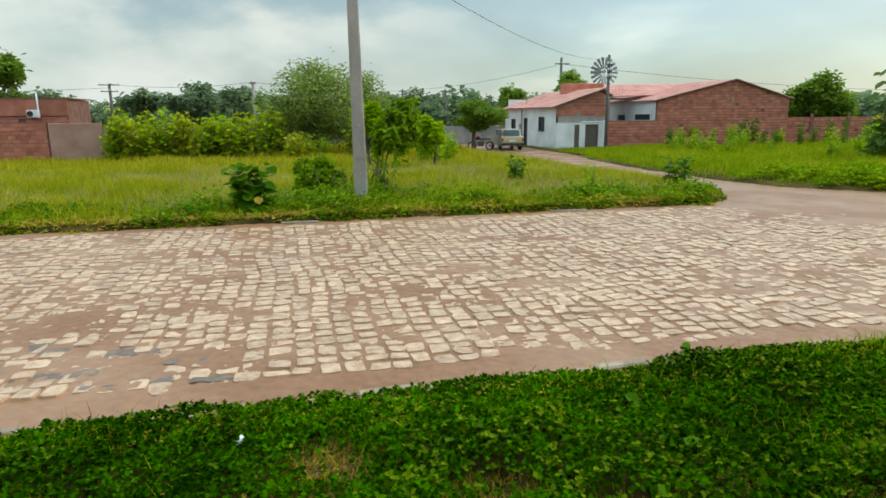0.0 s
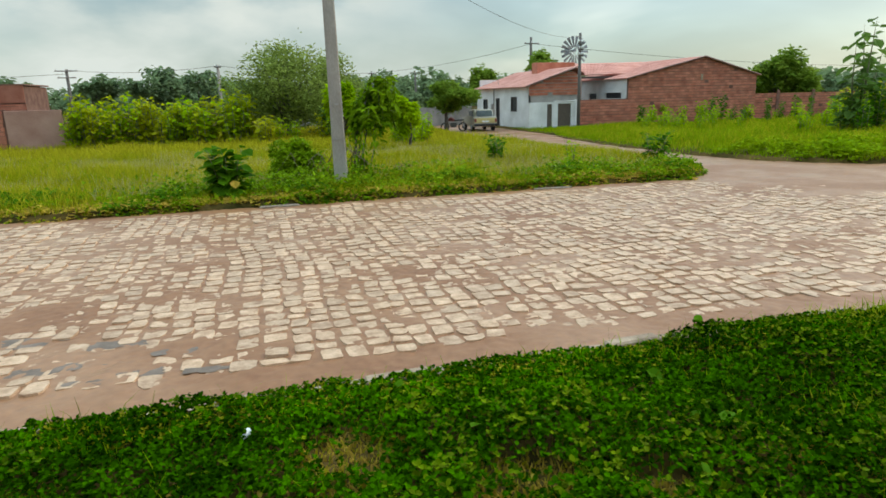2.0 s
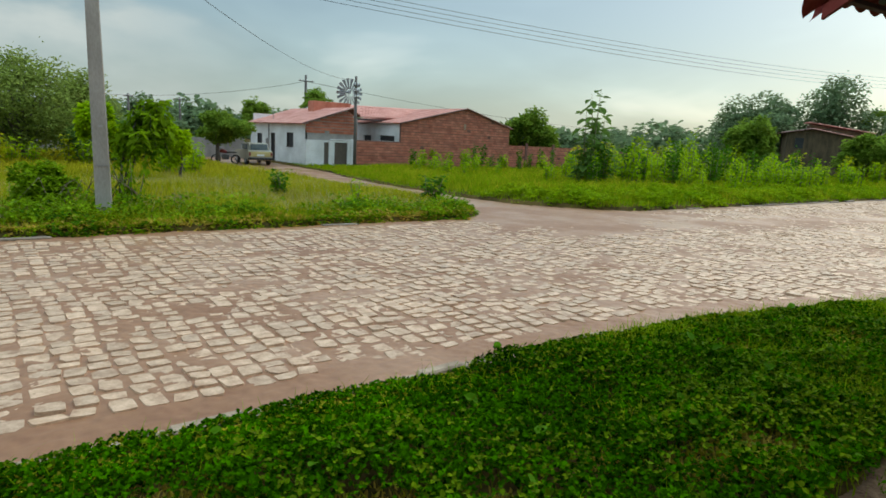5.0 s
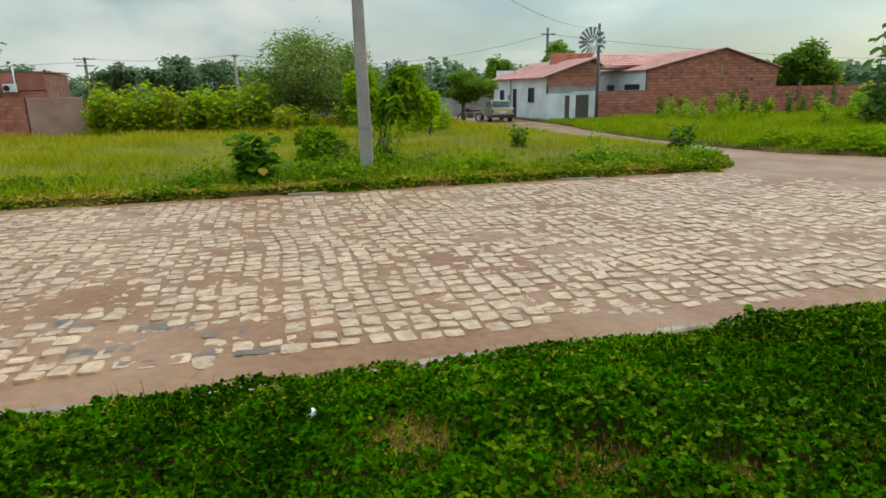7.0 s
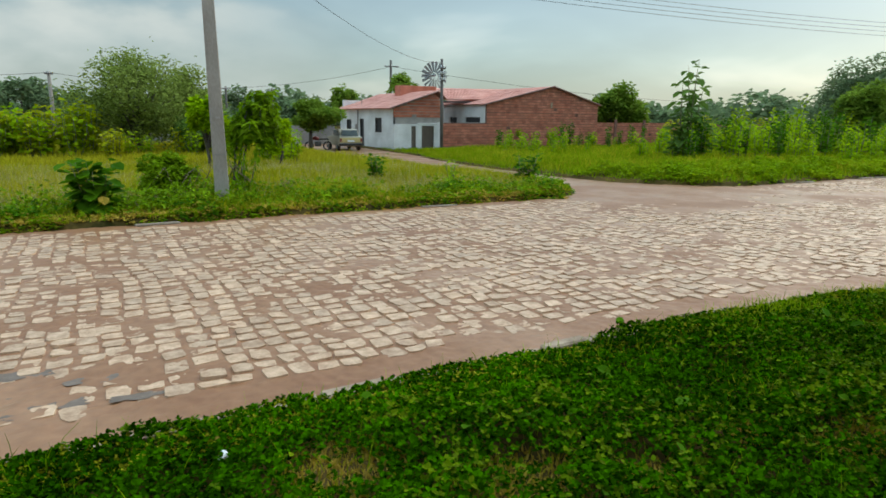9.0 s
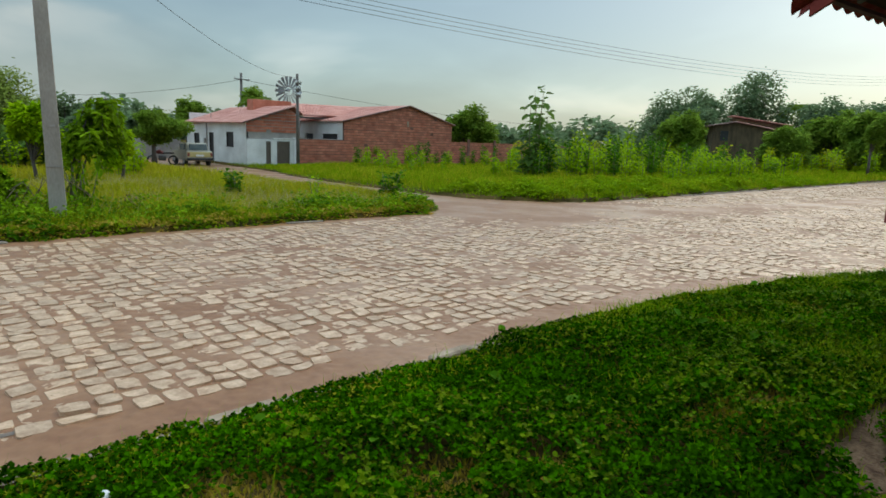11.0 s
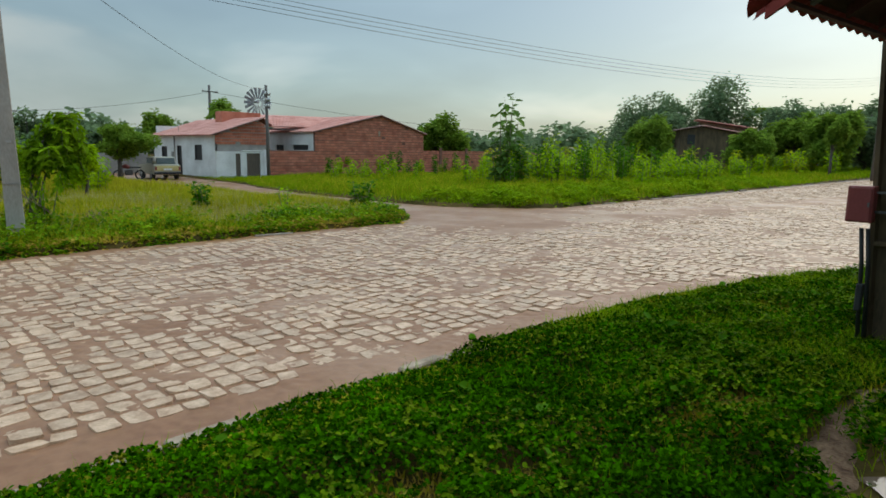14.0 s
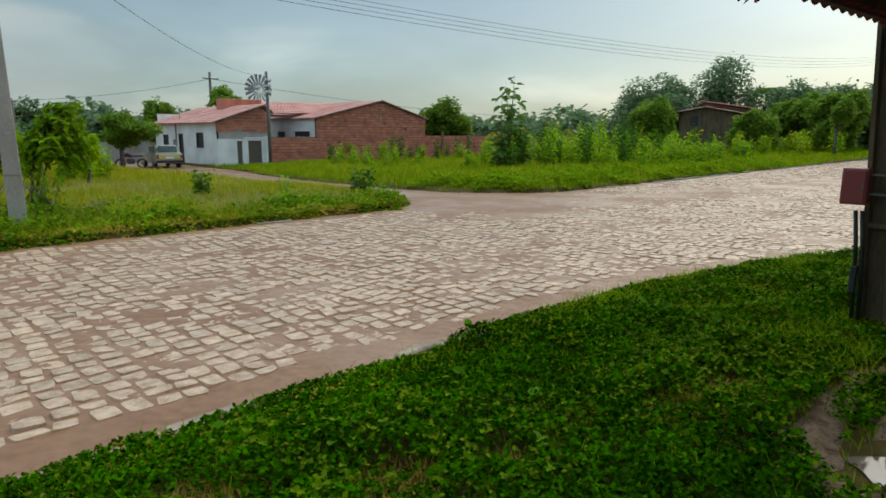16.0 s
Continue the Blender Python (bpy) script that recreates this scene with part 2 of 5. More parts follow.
M = {
    "soil": material("grassy_soil", (0.016, 0.019, 0.004), (0.15, 0.095, 0.028), 0.95, 0.7, 14, 0.6, 0.03, spec=0.05),
    "sand": material("wet_sand", (0.235, 0.095, 0.042), (0.40, 0.192, 0.092), 0.6, 0.6, 11, 0.3, 0.008, wet=0.3, spec=0.45),
    "stone": material("paving_stone", (0.40, 0.225, 0.130), (0.71, 0.465, 0.300), 0.55, 9, 50, 0.6, 0.006, spec=0.55, per_object=0.14, island=0.0, wet=0.15),
    "stones": material("paving_stones", (0.40, 0.225, 0.130), (0.71, 0.465, 0.300), 0.55, 9, 50, 0.6, 0.006, spec=0.55, island=0.16, wet=0.15),
    "kerb": material("kerb_concrete", (0.22, 0.15, 0.10), (0.46, 0.34, 0.24), 0.9, 5, 50, 0.4, 0.005, per_object=0.12),
    "kerb_dirty": material("dirty_kerb_stone", (0.16, 0.115, 0.08), (0.32, 0.25, 0.185), 0.85, 5, 50, 0.4, 0.005, per_object=0.15),
    "concrete": material("pole_concrete", (0.26, 0.225, 0.19), (0.42, 0.37, 0.32), 0.8, 2.5, 40, 0.25, 0.004, stretch=(1, 1, 0.35)),
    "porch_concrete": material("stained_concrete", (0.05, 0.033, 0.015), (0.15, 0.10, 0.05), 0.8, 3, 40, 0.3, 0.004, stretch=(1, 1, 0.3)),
    "brick": material("clay_brick", (0.42, 0.118, 0.068), (0.59, 0.215, 0.140), 0.85, 2.0, 30, 0.4, 0.006, per_object=0.22, island=0.22),
    "bricks": material("clay_bricks", (0.42, 0.118, 0.068), (0.59, 0.215, 0.140), 0.85, 2.0, 30, 0.4, 0.006, island=0.22),
    "mortar": material("clay_mortar", (0.14, 0.055, 0.038), (0.29, 0.145, 0.105), 0.9, 3, 40, 0.4, 0.006),
    "plaster": material("white_plaster", (0.62, 0.60, 0.57), (0.86, 0.85, 0.83), 0.85, 0.9, 12, 0.2, 0.006),
    "grey_plaster": material("raw_plaster", (0.24, 0.22, 0.20), (0.40, 0.36, 0.33), 0.9, 1.5, 20, 0.3, 0.006),
    "red_plaster": material("stained_render", (0.38, 0.18, 0.13), (0.52, 0.29, 0.22), 0.9, 1.2, 20, 0.3, 0.006),
    "roof": material("roof_clay", (0.56, 0.215, 0.165), (0.74, 0.36, 0.29), 0.75, 1.0, 12, 0.3, 0.006, island=0.12),
    "roof_old": material("weathered_roof_clay", (0.22, 0.12, 0.10), (0.36, 0.2, 0.17), 0.75, 1.0, 12, 0.3, 0.006, island=0.15),
    "tile_red": material("red_roof_clay", (0.24, 0.034, 0.026), (0.36, 0.065, 0.05), 0.7, 3, 40, 0.3, 0.003, spec=0.25),
    # maroon wood with the shade under the porch roof put into its colour
    "shaded_wood": material("shaded_maroon_wood", (0.045, 0.013, 0.010), (0.085, 0.027, 0.021), 0.75, 5, 50, 0.3, 0.003, stretch=(1, 6, 1), spec=0.2),
    "dark_wood": material("dark_wood", (0.025, 0.018, 0.014), (0.07, 0.05, 0.04), 0.6, 6, 60, 0.3, 0.003, stretch=(6, 6, 0.5)),
    "pole_wood": material("weathered_wood", (0.10, 0.085, 0.075), (0.19, 0.165, 0.15), 0.8, 4, 60, 0.4, 0.004, stretch=(5, 5, 0.4)),
    "dark": material("dark_opening", (0.015, 0.015, 0.016), (0.03, 0.03, 0.032), 0.5, 5, 50, 0.1, 0.002),
    "gate": material("old_gate_wood", (0.09, 0.065, 0.05), (0.16, 0.12, 0.09), 0.7, 6, 60, 0.3, 0.003, stretch=(6, 6, 0.5)),
    "box_red": material("red_metal_box", (0.22, 0.03, 0.028), (0.30, 0.055, 0.05), 0.45, 3, 60, 0.1, 0.001),
    "steel": material("steel", (0.10, 0.10, 0.10), (0.2, 0.2, 0.2), 0.45, 5, 60, 0.1, 0.001, metal=0.7),
    "zinc": material("galvanised_steel", (0.30, 0.31, 0.32), (0.45, 0.46, 0.47), 0.5, 3, 30, 0.1, 0.001, metal=0.4),
    "rubber": material("black_rubber", (0.012, 0.012, 0.012), (0.03, 0.03, 0.03), 0.6, 8, 60, 0.1, 0.001),
    "cable": material("black_cable", (0.03, 0.033, 0.036), (0.06, 0.065, 0.07), 0.6, 8, 60, 0),
    "car_yellow": material("faded_yellow_paint", (0.50, 0.40, 0.15), (0.62, 0.52, 0.24), 0.35, 2, 30, 0.05, 0.001),
    "car_beige": material("beige_paint", (0.42, 0.37, 0.29), (0.5, 0.45, 0.36), 0.35, 2, 30, 0.05, 0.001),
    "glass": material("car_glass", (0.10, 0.13, 0.15), (0.18, 0.22, 0.25), 0.08, 2, 30, 0),
    "white": material("white_paint", (0.7, 0.7, 0.7), (0.8, 0.8, 0.8), 0.5, 4, 40, 0.1, 0.002),
    "mud": material("wet_mud", (0.075, 0.034, 0.018), (0.30, 0.18, 0.105), 0.85, 7, 45, 1.0, 0.03, wet=0.12, spec=0.2),
    "damp": material("damp_silt", (0.13, 0.088, 0.062), (0.23, 0.155, 0.112), 0.55, 6, 40, 0.3, 0.004, wet=0.2),
    "dry": leafy("dry_grass", (0.44, 0.29, 0.04), (0.60, 0.43, 0.08), 0.8),
    "verge": leafy("creeper_leaf", (0.006, 0.036, 0.0005), (0.040, 0.160, 0.0015), 0.5, 0.75, scale=1.6, thin=0.14, spec=0.0),
    "verge_lime": leafy("young_creeper_leaf", (0.045, 0.12, 0.001), (0.14, 0.20, 0.004), 0.6, 0.5, thin=0.18),
    "grass": leafy("meadow_grass", (0.31, 0.325, 0.010), (0.53, 0.45, 0.035), 0.75),
    "grass_green": leafy("green_grass", (0.14, 0.28, 0.004), (0.31, 0.41, 0.012), 0.7),
    "grass_tan": leafy("seeding_grass", (0.42, 0.36, 0.15), (0.52, 0.46, 0.24), 0.8),
    "leaf_mid": leafy("tree_leaf", (0.12, 0.23, 0.025), (0.26, 0.38, 0.05), 0.6, thin=0.5),
    "leaf_grey": leafy("dusty_tree_leaf", (0.16, 0.235, 0.045), (0.33, 0.41, 0.10), 0.65, 0.45, thin=0.5),
    "leaf_deep": leafy("deep_green_leaf", (0.10, 0.22, 0.006), (0.27, 0.42, 0.015), 0.5, 0.5, thin=0.4),
    # far foliage: rain haze painted in as a paler, greyer green
    "leaf_hazed": leafy("hazed_tree_leaf", (0.14, 0.23, 0.11), (0.25, 0.33, 0.17), 0.7, thin=0.5),
    "leaf_lime": leafy("lime_leaf", (0.21, 0.41, 0.006), (0.40, 0.54, 0.015), 0.6, thin=0.5),
    "leaf_olive": leafy("olive_leaf", (0.30, 0.40, 0.006), (0.55, 0.54, 0.025), 0.65, thin=0.5),
    "leaf_green": leafy("bright_leaf", (0.035, 0.145, 0.004), (0.11, 0.27, 0.012), 0.55),
    "leaf_blue": leafy("waxy_leaf", (0.085, 0.19, 0.035), (0.18, 0.31, 0.065)),
    "leaf_yellow": leafy("yellowed_leaf", (0.55, 0.36, 0.05), (0.66, 0.45, 0.08)),
    "bark": material("bark", (0.07, 0.055, 0.045), (0.16, 0.13, 0.11), 0.9, 6, 50, 0.6, 0.01, stretch=(3, 3, 0.6)),
    "stem": material("green_stem", (0.10, 0.13, 0.05), (0.2, 0.2, 0.1), 0.7, 6, 50, 0.2, 0.003),
    "dead": material("dead_stem", (0.16, 0.10, 0.07), (0.26, 0.18, 0.12), 0.8, 6, 50, 0.2, 0.003),
}

# ---------------------------------------------------------------- mesh helpers


def part(name, bm, mat, parent=None, label=""):
    me = bpy.data.meshes.new(name)
    bm.to_mesh(me)
    bm.free()
    me.materials.append(mat)
    ob = new(name, me)
    ob.parent = parent
    return tagged(ob, label)


def arrays(name, verts, faces, mat, parent=None, label="", smooth=False):
    """One mesh from an (n, 3) array of corners and an (m, k) array of faces."""
    verts, faces = np.asarray(verts, np.float32), np.asarray(faces, np.int32)
    me = bpy.data.meshes.new(name)
    me.vertices.add(len(verts))
    me.vertices.foreach_set("co", verts.ravel())
    k = faces.shape[1]
    me.loops.add(faces.size)
    me.loops.foreach_set("vertex_index", faces.ravel())
    me.polygons.add(len(faces))
    me.polygons.foreach_set("loop_start", np.arange(0, faces.size, k, dtype=np.int32))
    me.polygons.foreach_set("loop_total", np.full(len(faces), k, np.int32))
    me.polygons.foreach_set("use_smooth", np.full(len(faces), bool(smooth)))
    me.update(calc_edges=True)
    me.materials.append(mat)
    ob = new(name, me)
    ob.parent = parent
    return tagged(ob, label)


def root(name, label, category, at=(0, 0, 0), turn=0.0, group="", kind=""):
    ob = new(name)
    ob.empty_display_size = 0.2
    ob.matrix_basis = pose(*at, 0, 0, turn)
    return tagged(ob, label, category, group, kind)


def box(bm, x0, y0, z0, x1, y1, z1, bevel=0.0):
    vs = [bm.verts.new(p) for p in ((x0, y0, z0), (x1, y0, z0), (x1, y1, z0), (x0, y1, z0), (x0, y0, z1), (x1, y0, z1), (x1, y1, z1), (x0, y1, z1))]
    fs = [bm.faces.new([vs[i] for i in f]) for f in ((3, 2, 1, 0), (4, 5, 6, 7), (0, 1, 5, 4), (1, 2, 6, 5), (2, 3, 7, 6), (3, 0, 4, 7))]
    if bevel:
        es = {e for f in fs for e in f.edges}
        bmesh.ops.bevel(bm, geom=list(es), offset=bevel, segments=1, affect="EDGES")
    return bm


def boxes(*dims, bevel=0.0):
    bm = bmesh.new()
    for d in dims:
        box(bm, *d, bevel=bevel)
    return bm


def tube(bm, pts, radii, sides=8, cap=True):
    """A tapered tube along points."""
    pts = [Vector(p) for p in pts]
    rings = []
    for i, p in enumerate(pts):
        d = (pts[min(i + 1, len(pts) - 1)] - pts[max(i - 1, 0)]).normalized()
        a = d.orthogonal().normalized() if i == 0 else (ref - d * ref.dot(d)).normalized()
        ref = a
        b = d.cross(a)
        rings.append([bm.verts.new(p + radii[i] * (a * math.cos(k * math.tau / sides) + b * math.sin(k * math.tau / sides))) for k in range(sides)])
    for r, s in zip(rings, rings[1:]):
        for k in range(sides):
            f = bm.faces.new((r[k], r[(k + 1) % sides], s[(k + 1) % sides], s[k]))
            f.smooth = True
    if cap:
        bm.faces.new(rings[0][::-1])
        bm.faces.new(rings[-1])
    return bm


def prism(bm, outline, y0, y1):
    """An outline in x and z, drawn out along y."""
    a = [bm.verts.new((x, y0, z)) for x, z in outline]
    b = [bm.verts.new((x, y1, z)) for x, z in outline]
    bm.faces.new(a)
    bm.faces.new(b[::-1])
    for i in range(len(a)):
        j = (i + 1) % len(a)
        bm.faces.new((a[j], a[i], b[i], b[j]))
    return bm


# ---------------------------------------------------------------- plan: the lie of the land


def smooth(a, b, v):
    u = np.clip((v - a) / (b - a), 0, 1)
    return u * u * (3 - 2 * u)


def kerb_y(x):
    """The near kerb: straight, then rounding the corner away from the road."""
    return -0.032 * np.maximum(0, np.asarray(x, float) - 4.0) ** 2


STREET_L = (((8.0, 9.2), (8.6, 10.2), (10.4, 10.9), (17, 11.0), (25, 11.6), (40, 12.2), (60, 12.5)))
STREET_R = (((8.0, 16.6), (8.6, 15.0), (9.4, 14.2), (10.6, 13.3), (12.5, 12.9), (17, 13.2), (26, 15.3), (30, 16.6), (40, 16.9), (60, 16.9)))


def along(table, y):
    return np.interp(y, [r[0] for r in table], [r[1] for r in table])


def wobble(x, y, s):
    return 0.5 * np.sin(x * 1.7 * s + 1.3 * np.sin(y * 0.9 * s)) + 0.5 * np.sin(y * 2.1 * s + 1.1 * np.sin(x * 1.3 * s + 2))


def vnoise(x, y, scale, seed=0):
    """Smooth value noise between 0 and 1 at so many cells a metre."""
    u, v = np.asarray(x, float) * scale + 57.3 * seed, np.asarray(y, float) * scale - 31.7 * seed
    i, j = np.floor(u), np.floor(v)
    fu, fv = u - i, v - j
    fu, fv = fu * fu * (3 - 2 * fu), fv * fv * (3 - 2 * fv)

    def h(a, b):
        q = np.sin(a * 127.1 + b * 311.7 + seed * 7.3) * 43758.5453
        return q - np.floor(q)

    return (h(i, j) * (1 - fu) + h(i + 1, j) * fu) * (1 - fv) + (h(i, j + 1) * (1 - fu) + h(i + 1, j + 1) * fu) * fv


def lot_depth(x, y):
    """How far a place lies inside the grassy lots (below 0: on the road)."""
    near = np.minimum(kerb_y(x) - y, 15.0 - x)
    left = np.minimum(y - 8.0, along(STREET_L, np.maximum(y, 8.0)) - x)
    right = np.minimum(y - 8.0, x - along(STREET_R, np.maximum(y, 8.0)))
    other = np.minimum(x - 18.5 - 0.1 * np.maximum(0, -2 - y), -1.9 - y)
    return np.maximum(np.maximum(near, left), np.maximum(right, other))


def fall(y):
    return -0.4 * smooth(10.0, 32.0, np.asarray(y, float)) 


def ground_z(x, y):
    d = lot_depth(x, y)
    return fall(y) - 0.05 + 0.14 * smooth(-0.02, 0.12, d) + 0.02 * wobble(x, y, 1.1) * smooth(0.1, 1.0, d) + 0.03 * smooth(0.3, 2.5, d)


def gz(x, y):
    return float(ground_z(np.float64(x), np.float64(y)))


def spaced(lo, hi, step, far, grow=1.25):
    v = list(np.arange(lo, hi, step))
    s = step
    while v[-1] < far:
        s *= grow
        v.append(v[-1] + s)
    s = step
    while v[0] > -far:
        s *= grow
        v.insert(0, v[0] - s)
    return np.array(v)


def sheet(name, xs, ys, zf, mat, **tags):
    gx, gy = np.meshgrid(xs, ys)
    v = np.stack([gx, gy, zf(gx, gy)], -1).reshape(-1, 3)
    n, m = len(xs), len(ys)
    i = (np.arange(m - 1)[:, None] * n + np.arange(n - 1)).ravel()
    return tagged(arrays(name, v, np.stack([i, i + 1, i + n + 1, i + n], 1), mat, smooth=True), **tags)


sheet("ground", spaced(-8, 26, 0.14, 1500), spaced(-7, 20, 0.14, 1500), ground_z, M["soil"],
      label="uneven grassy soil of the vacant lots", category="ground", kind="structure")


def road_z(x, y):
    return fall(y) + 0.006 * wobble(x, y, 0.7) + 0.004 * wobble(x, y, 2.3)


def silt(x, y):
    """Sand washed over the stones in low ridges and tongues."""
    return 0.016 * (vnoise(x, y, 2.2, 1) - 0.5) + 0.017 * (vnoise(x, y, 6.5, 2) - 0.5) + 0.011 * (vnoise(x, y, 15, 3) - 0.5) + 0.008 * (vnoise(x, y, 31, 8) - 0.5)


sheet("road", np.concatenate([np.arange(-60, -10, 2), np.arange(-10, -3, 0.14), np.arange(-3, 9, 0.028), np.arange(9, 24, 0.14), np.arange(24, 320, 2)]),
      np.concatenate([np.arange(-60, -6, 3.0), np.arange(-6, 0, 0.15), np.arange(0, 5, 0.028), np.arange(5, 9, 0.1), np.arange(9, 70, 1.0)]),
      lambda x, y: road_z(x, y) + np.where(lot_depth(x, y) > 0.8, -0.12, silt(x, y)), M["sand"],
      label="wet sandy road bed between the paving stones", category="road", kind="structure")

# ---------------------------------------------------------------- leaves, blades, trees
rng = np.random.default_rng(7)


def leaf_arrays(P, size, pitch=(-30, 50), aspect=0.6, fold=0.12, heading=None, roll=35):
    """Corners and faces of one six-cornered leaf at each place; size is its length."""
    P = np.asarray(P, float)
    n = len(P)
    size = np.broadcast_to(size, n)
    h = rng.uniform(0, math.tau, n) if heading is None else heading
    p = np.radians(rng.uniform(*pitch, n))
    a = np.stack([np.cos(h) * np.cos(p), np.sin(h) * np.cos(p), np.sin(p)], 1)
    side = np.stack([-np.sin(h), np.cos(h), 0 * h], 1)
    up = np.cross(a, side)
    r = np.radians(rng.uniform(-roll, roll, n))[:, None]
    b, c = side * np.cos(r) + up * np.sin(r), up * np.cos(r) - side * np.sin(r)
    shape = ((0, 0, 0), (0.33, 0.42, 1), (0.72, 0.36, 1), (1.0, 0, -0.3), (0.72, -0.36, 1), (0.33, -0.42, 1))
    s = size[:, None]
    v = np.stack([P + s * (u * a + w * aspect * 2 * b * 0.6 + f * fold * c) for u, w, f in shape], 1)
    i = np.arange(n)[:, None] * 6
    f = np.concatenate([i + np.array([0, 1, 2, 3]), i + np.array([0, 3, 4, 5])])
    return v.reshape(-1, 3), f


def blade_arrays(P, height, width, lean=0.35):
    """A bent grass blade of two pieces at each place."""
    n = len(P)
    h = rng.uniform(0, math.tau, n)
    t = rng.uniform(0, math.tau, n)
    d = np.stack([np.cos(h), np.sin(h), 0 * h], 1) * (np.asarray(height) * rng.uniform(0.1, 1, n) * lean)[:, None]
    w = np.stack([np.cos(t), np.sin(t), 0 * t], 1) * (np.broadcast_to(width, n) * 0.5)[:, None]
    z = np.zeros((n, 3))
    z[:, 2] = height
    v = np.stack([P - w, P + w, P + d * 0.4 + z * 0.6 + w * 0.8, P + d * 0.4 + z * 0.6 - w * 0.8, P + d + z + w * 0.1, P + d + z - w * 0.1], 1)
    i = np.arange(n)[:, None] * 6
    return v.reshape(-1, 3), np.concatenate([i + np.array([0, 1, 2, 3]), i + np.array([3, 2, 4, 5])])


def tree(x, y, height, width, mat, label, n=2200, leaf=0.2, low=0.3, lobes=16, seed=1, name="tree", z=None, trunk=0.0, droop=(-50, 30), aspect=0.5, group=""):
    """A tapered trunk with limbs, and a crown of many leaves in uneven lobes with gaps."""
    r = random.Random(seed)
    z0 = gz(x, y) if z is None else z
    t = root(name, label, "tree" if name != "shrub" else "shrub", (x, y, z0 - 0.03), group=group)
    tr = trunk or max(0.05, height * 0.022)
    bm = bmesh.new()
    fork = height * max(low, 0.12)
    bend = [r.uniform(-0.04, 0.04) * height for _ in range(4)]
    tube(bm, [(0, 0, 0), (bend[0] * 0.5, bend[1] * 0.5, fork * 0.6), (bend[0], bend[1], fork), (bend[2], bend[3], height * 0.75)], [tr * 1.3, tr, tr * 0.85, tr * 0.3], 7)
    cz, rz, rx = height * (low + 1) / 2, height * (1 - low) / 2, width / 2
    pts, weights = [], []
    for k in range(lobes):
        while True:
            p = Vector((r.uniform(-1, 1), r.uniform(-1, 1), r.uniform(-1, 1)))
            if 0.3 < p.length < 1.0:
                break
        lr = r.uniform(0.2, 0.44)
        c = Vector((p.x * rx * 0.8, p.y * rx * 0.8, cz + p.z * rz * 0.8))
        tube(bm, [(bend[0], bend[1], fork * r.uniform(0.8, 1.0)), (c.x * 0.5, c.y * 0.5, (fork + c.z) / 2 + 0.05 * height), (c.x, c.y, c.z)], [tr * 0.5, tr * 0.3, tr * 0.08], 5, cap=False)
        pts.append((c, lr))
        weights.append(lr ** 2)
    part("trunk", bm, M["bark"], t)
    n = int(n * 1.5)
    leaf = leaf * 1.2
    w = np.array(weights) / sum(weights)
    which = rng.choice(lobes, n, p=w)
    d = rng.normal(size=(n, 3))
    d /= np.linalg.norm(d, axis=1)[:, None]
    rad = rng.uniform(0.25, 1, n) ** 0.45
    C = np.array([tuple(c) for c, _ in pts])[which]
    R = np.array([[lr * rx, lr * rx, lr * rz * 1.15] for _, lr in pts])[which]
    P = C + d * R * rad[:, None]
    stray = rng.random(n) < 0.07
    P[stray] += rng.normal(size=(stray.sum(), 3)) * (0.06 * width, 0.06 * width, 0.05 * height)
    P[:, 2] = np.maximum(P[:, 2], 0.05)
    v, f = leaf_arrays(P, leaf * rng.uniform(0.7, 1.4, n), droop, aspect)
    arrays("crown", v, f, mat, t)
    return t


def stalks(name, label, category, height, spread, stems, per, leaf, mat, seed, aspect=0.7, lean=0.25, at=(0, 0, 0), yellow=0, pitch=(-35, 25), bare=0.15, stem_mat=None, bias=(0, 0)):
    """A plant of several stems with leaves all the way up."""
    r = random.Random(seed)
    t = root(name, label, category, at)
    bm, P, H, S = bmesh.new(), [], [], []
    for k in range(stems):
        a = r.uniform(0, math.tau)
        b = Vector((math.cos(a), math.sin(a), 0)) * r.uniform(0, spread * 0.25)
        tip = b + Vector((math.cos(a), math.sin(a), 0)) * r.uniform(0.2, 1) * lean * height + Vector((bias[0], bias[1], height * r.uniform(0.7, 1.0)))
        mid = b.lerp(tip, 0.5) + Vector((r.uniform(-1, 1), r.uniform(-1, 1), 0)) * 0.05 * height
        tube(bm, [b, mid, tip], [0.012 * height + 0.004, 0.008 * height + 0.003, 0.003], 5)
        for i in range(per):
            u = bare + (1 - bare) * (i + r.random()) / per
            q = b.lerp(mid, u * 2) if u < 0.5 else mid.lerp(tip, u * 2 - 1)
            h = i * 2.4 + r.uniform(-0.4, 0.4) + k
            off = spread * 0.12 * r.random()
            P.append((q.x + off * math.cos(h), q.y + off * math.sin(h), max(q.z, 0.03)))
            H.append(h)
            S.append(leaf * r.uniform(0.65, 1.2) * (1.1 - 0.35 * u))
    tagged(part("stalk", bm, stem_mat or M["stem"], t), kind="stuff")
    v, f = leaf_arrays(P, np.array(S), pitch, aspect, heading=np.array(H), roll=25)
    arrays("foliage", v, f, mat, t)
    if yellow:
        v, f = leaf_arrays([(0.06, -0.33, 0.36)] * yellow, leaf * 0.7, (-60, -40), 0.9, heading=np.array([-1.4] * yellow), roll=5)
        arrays("yellow_leaf", v, f, M["leaf_yellow"], t, "withered yellow leaf")
    return t


# ---------------------------------------------------------------- masonry


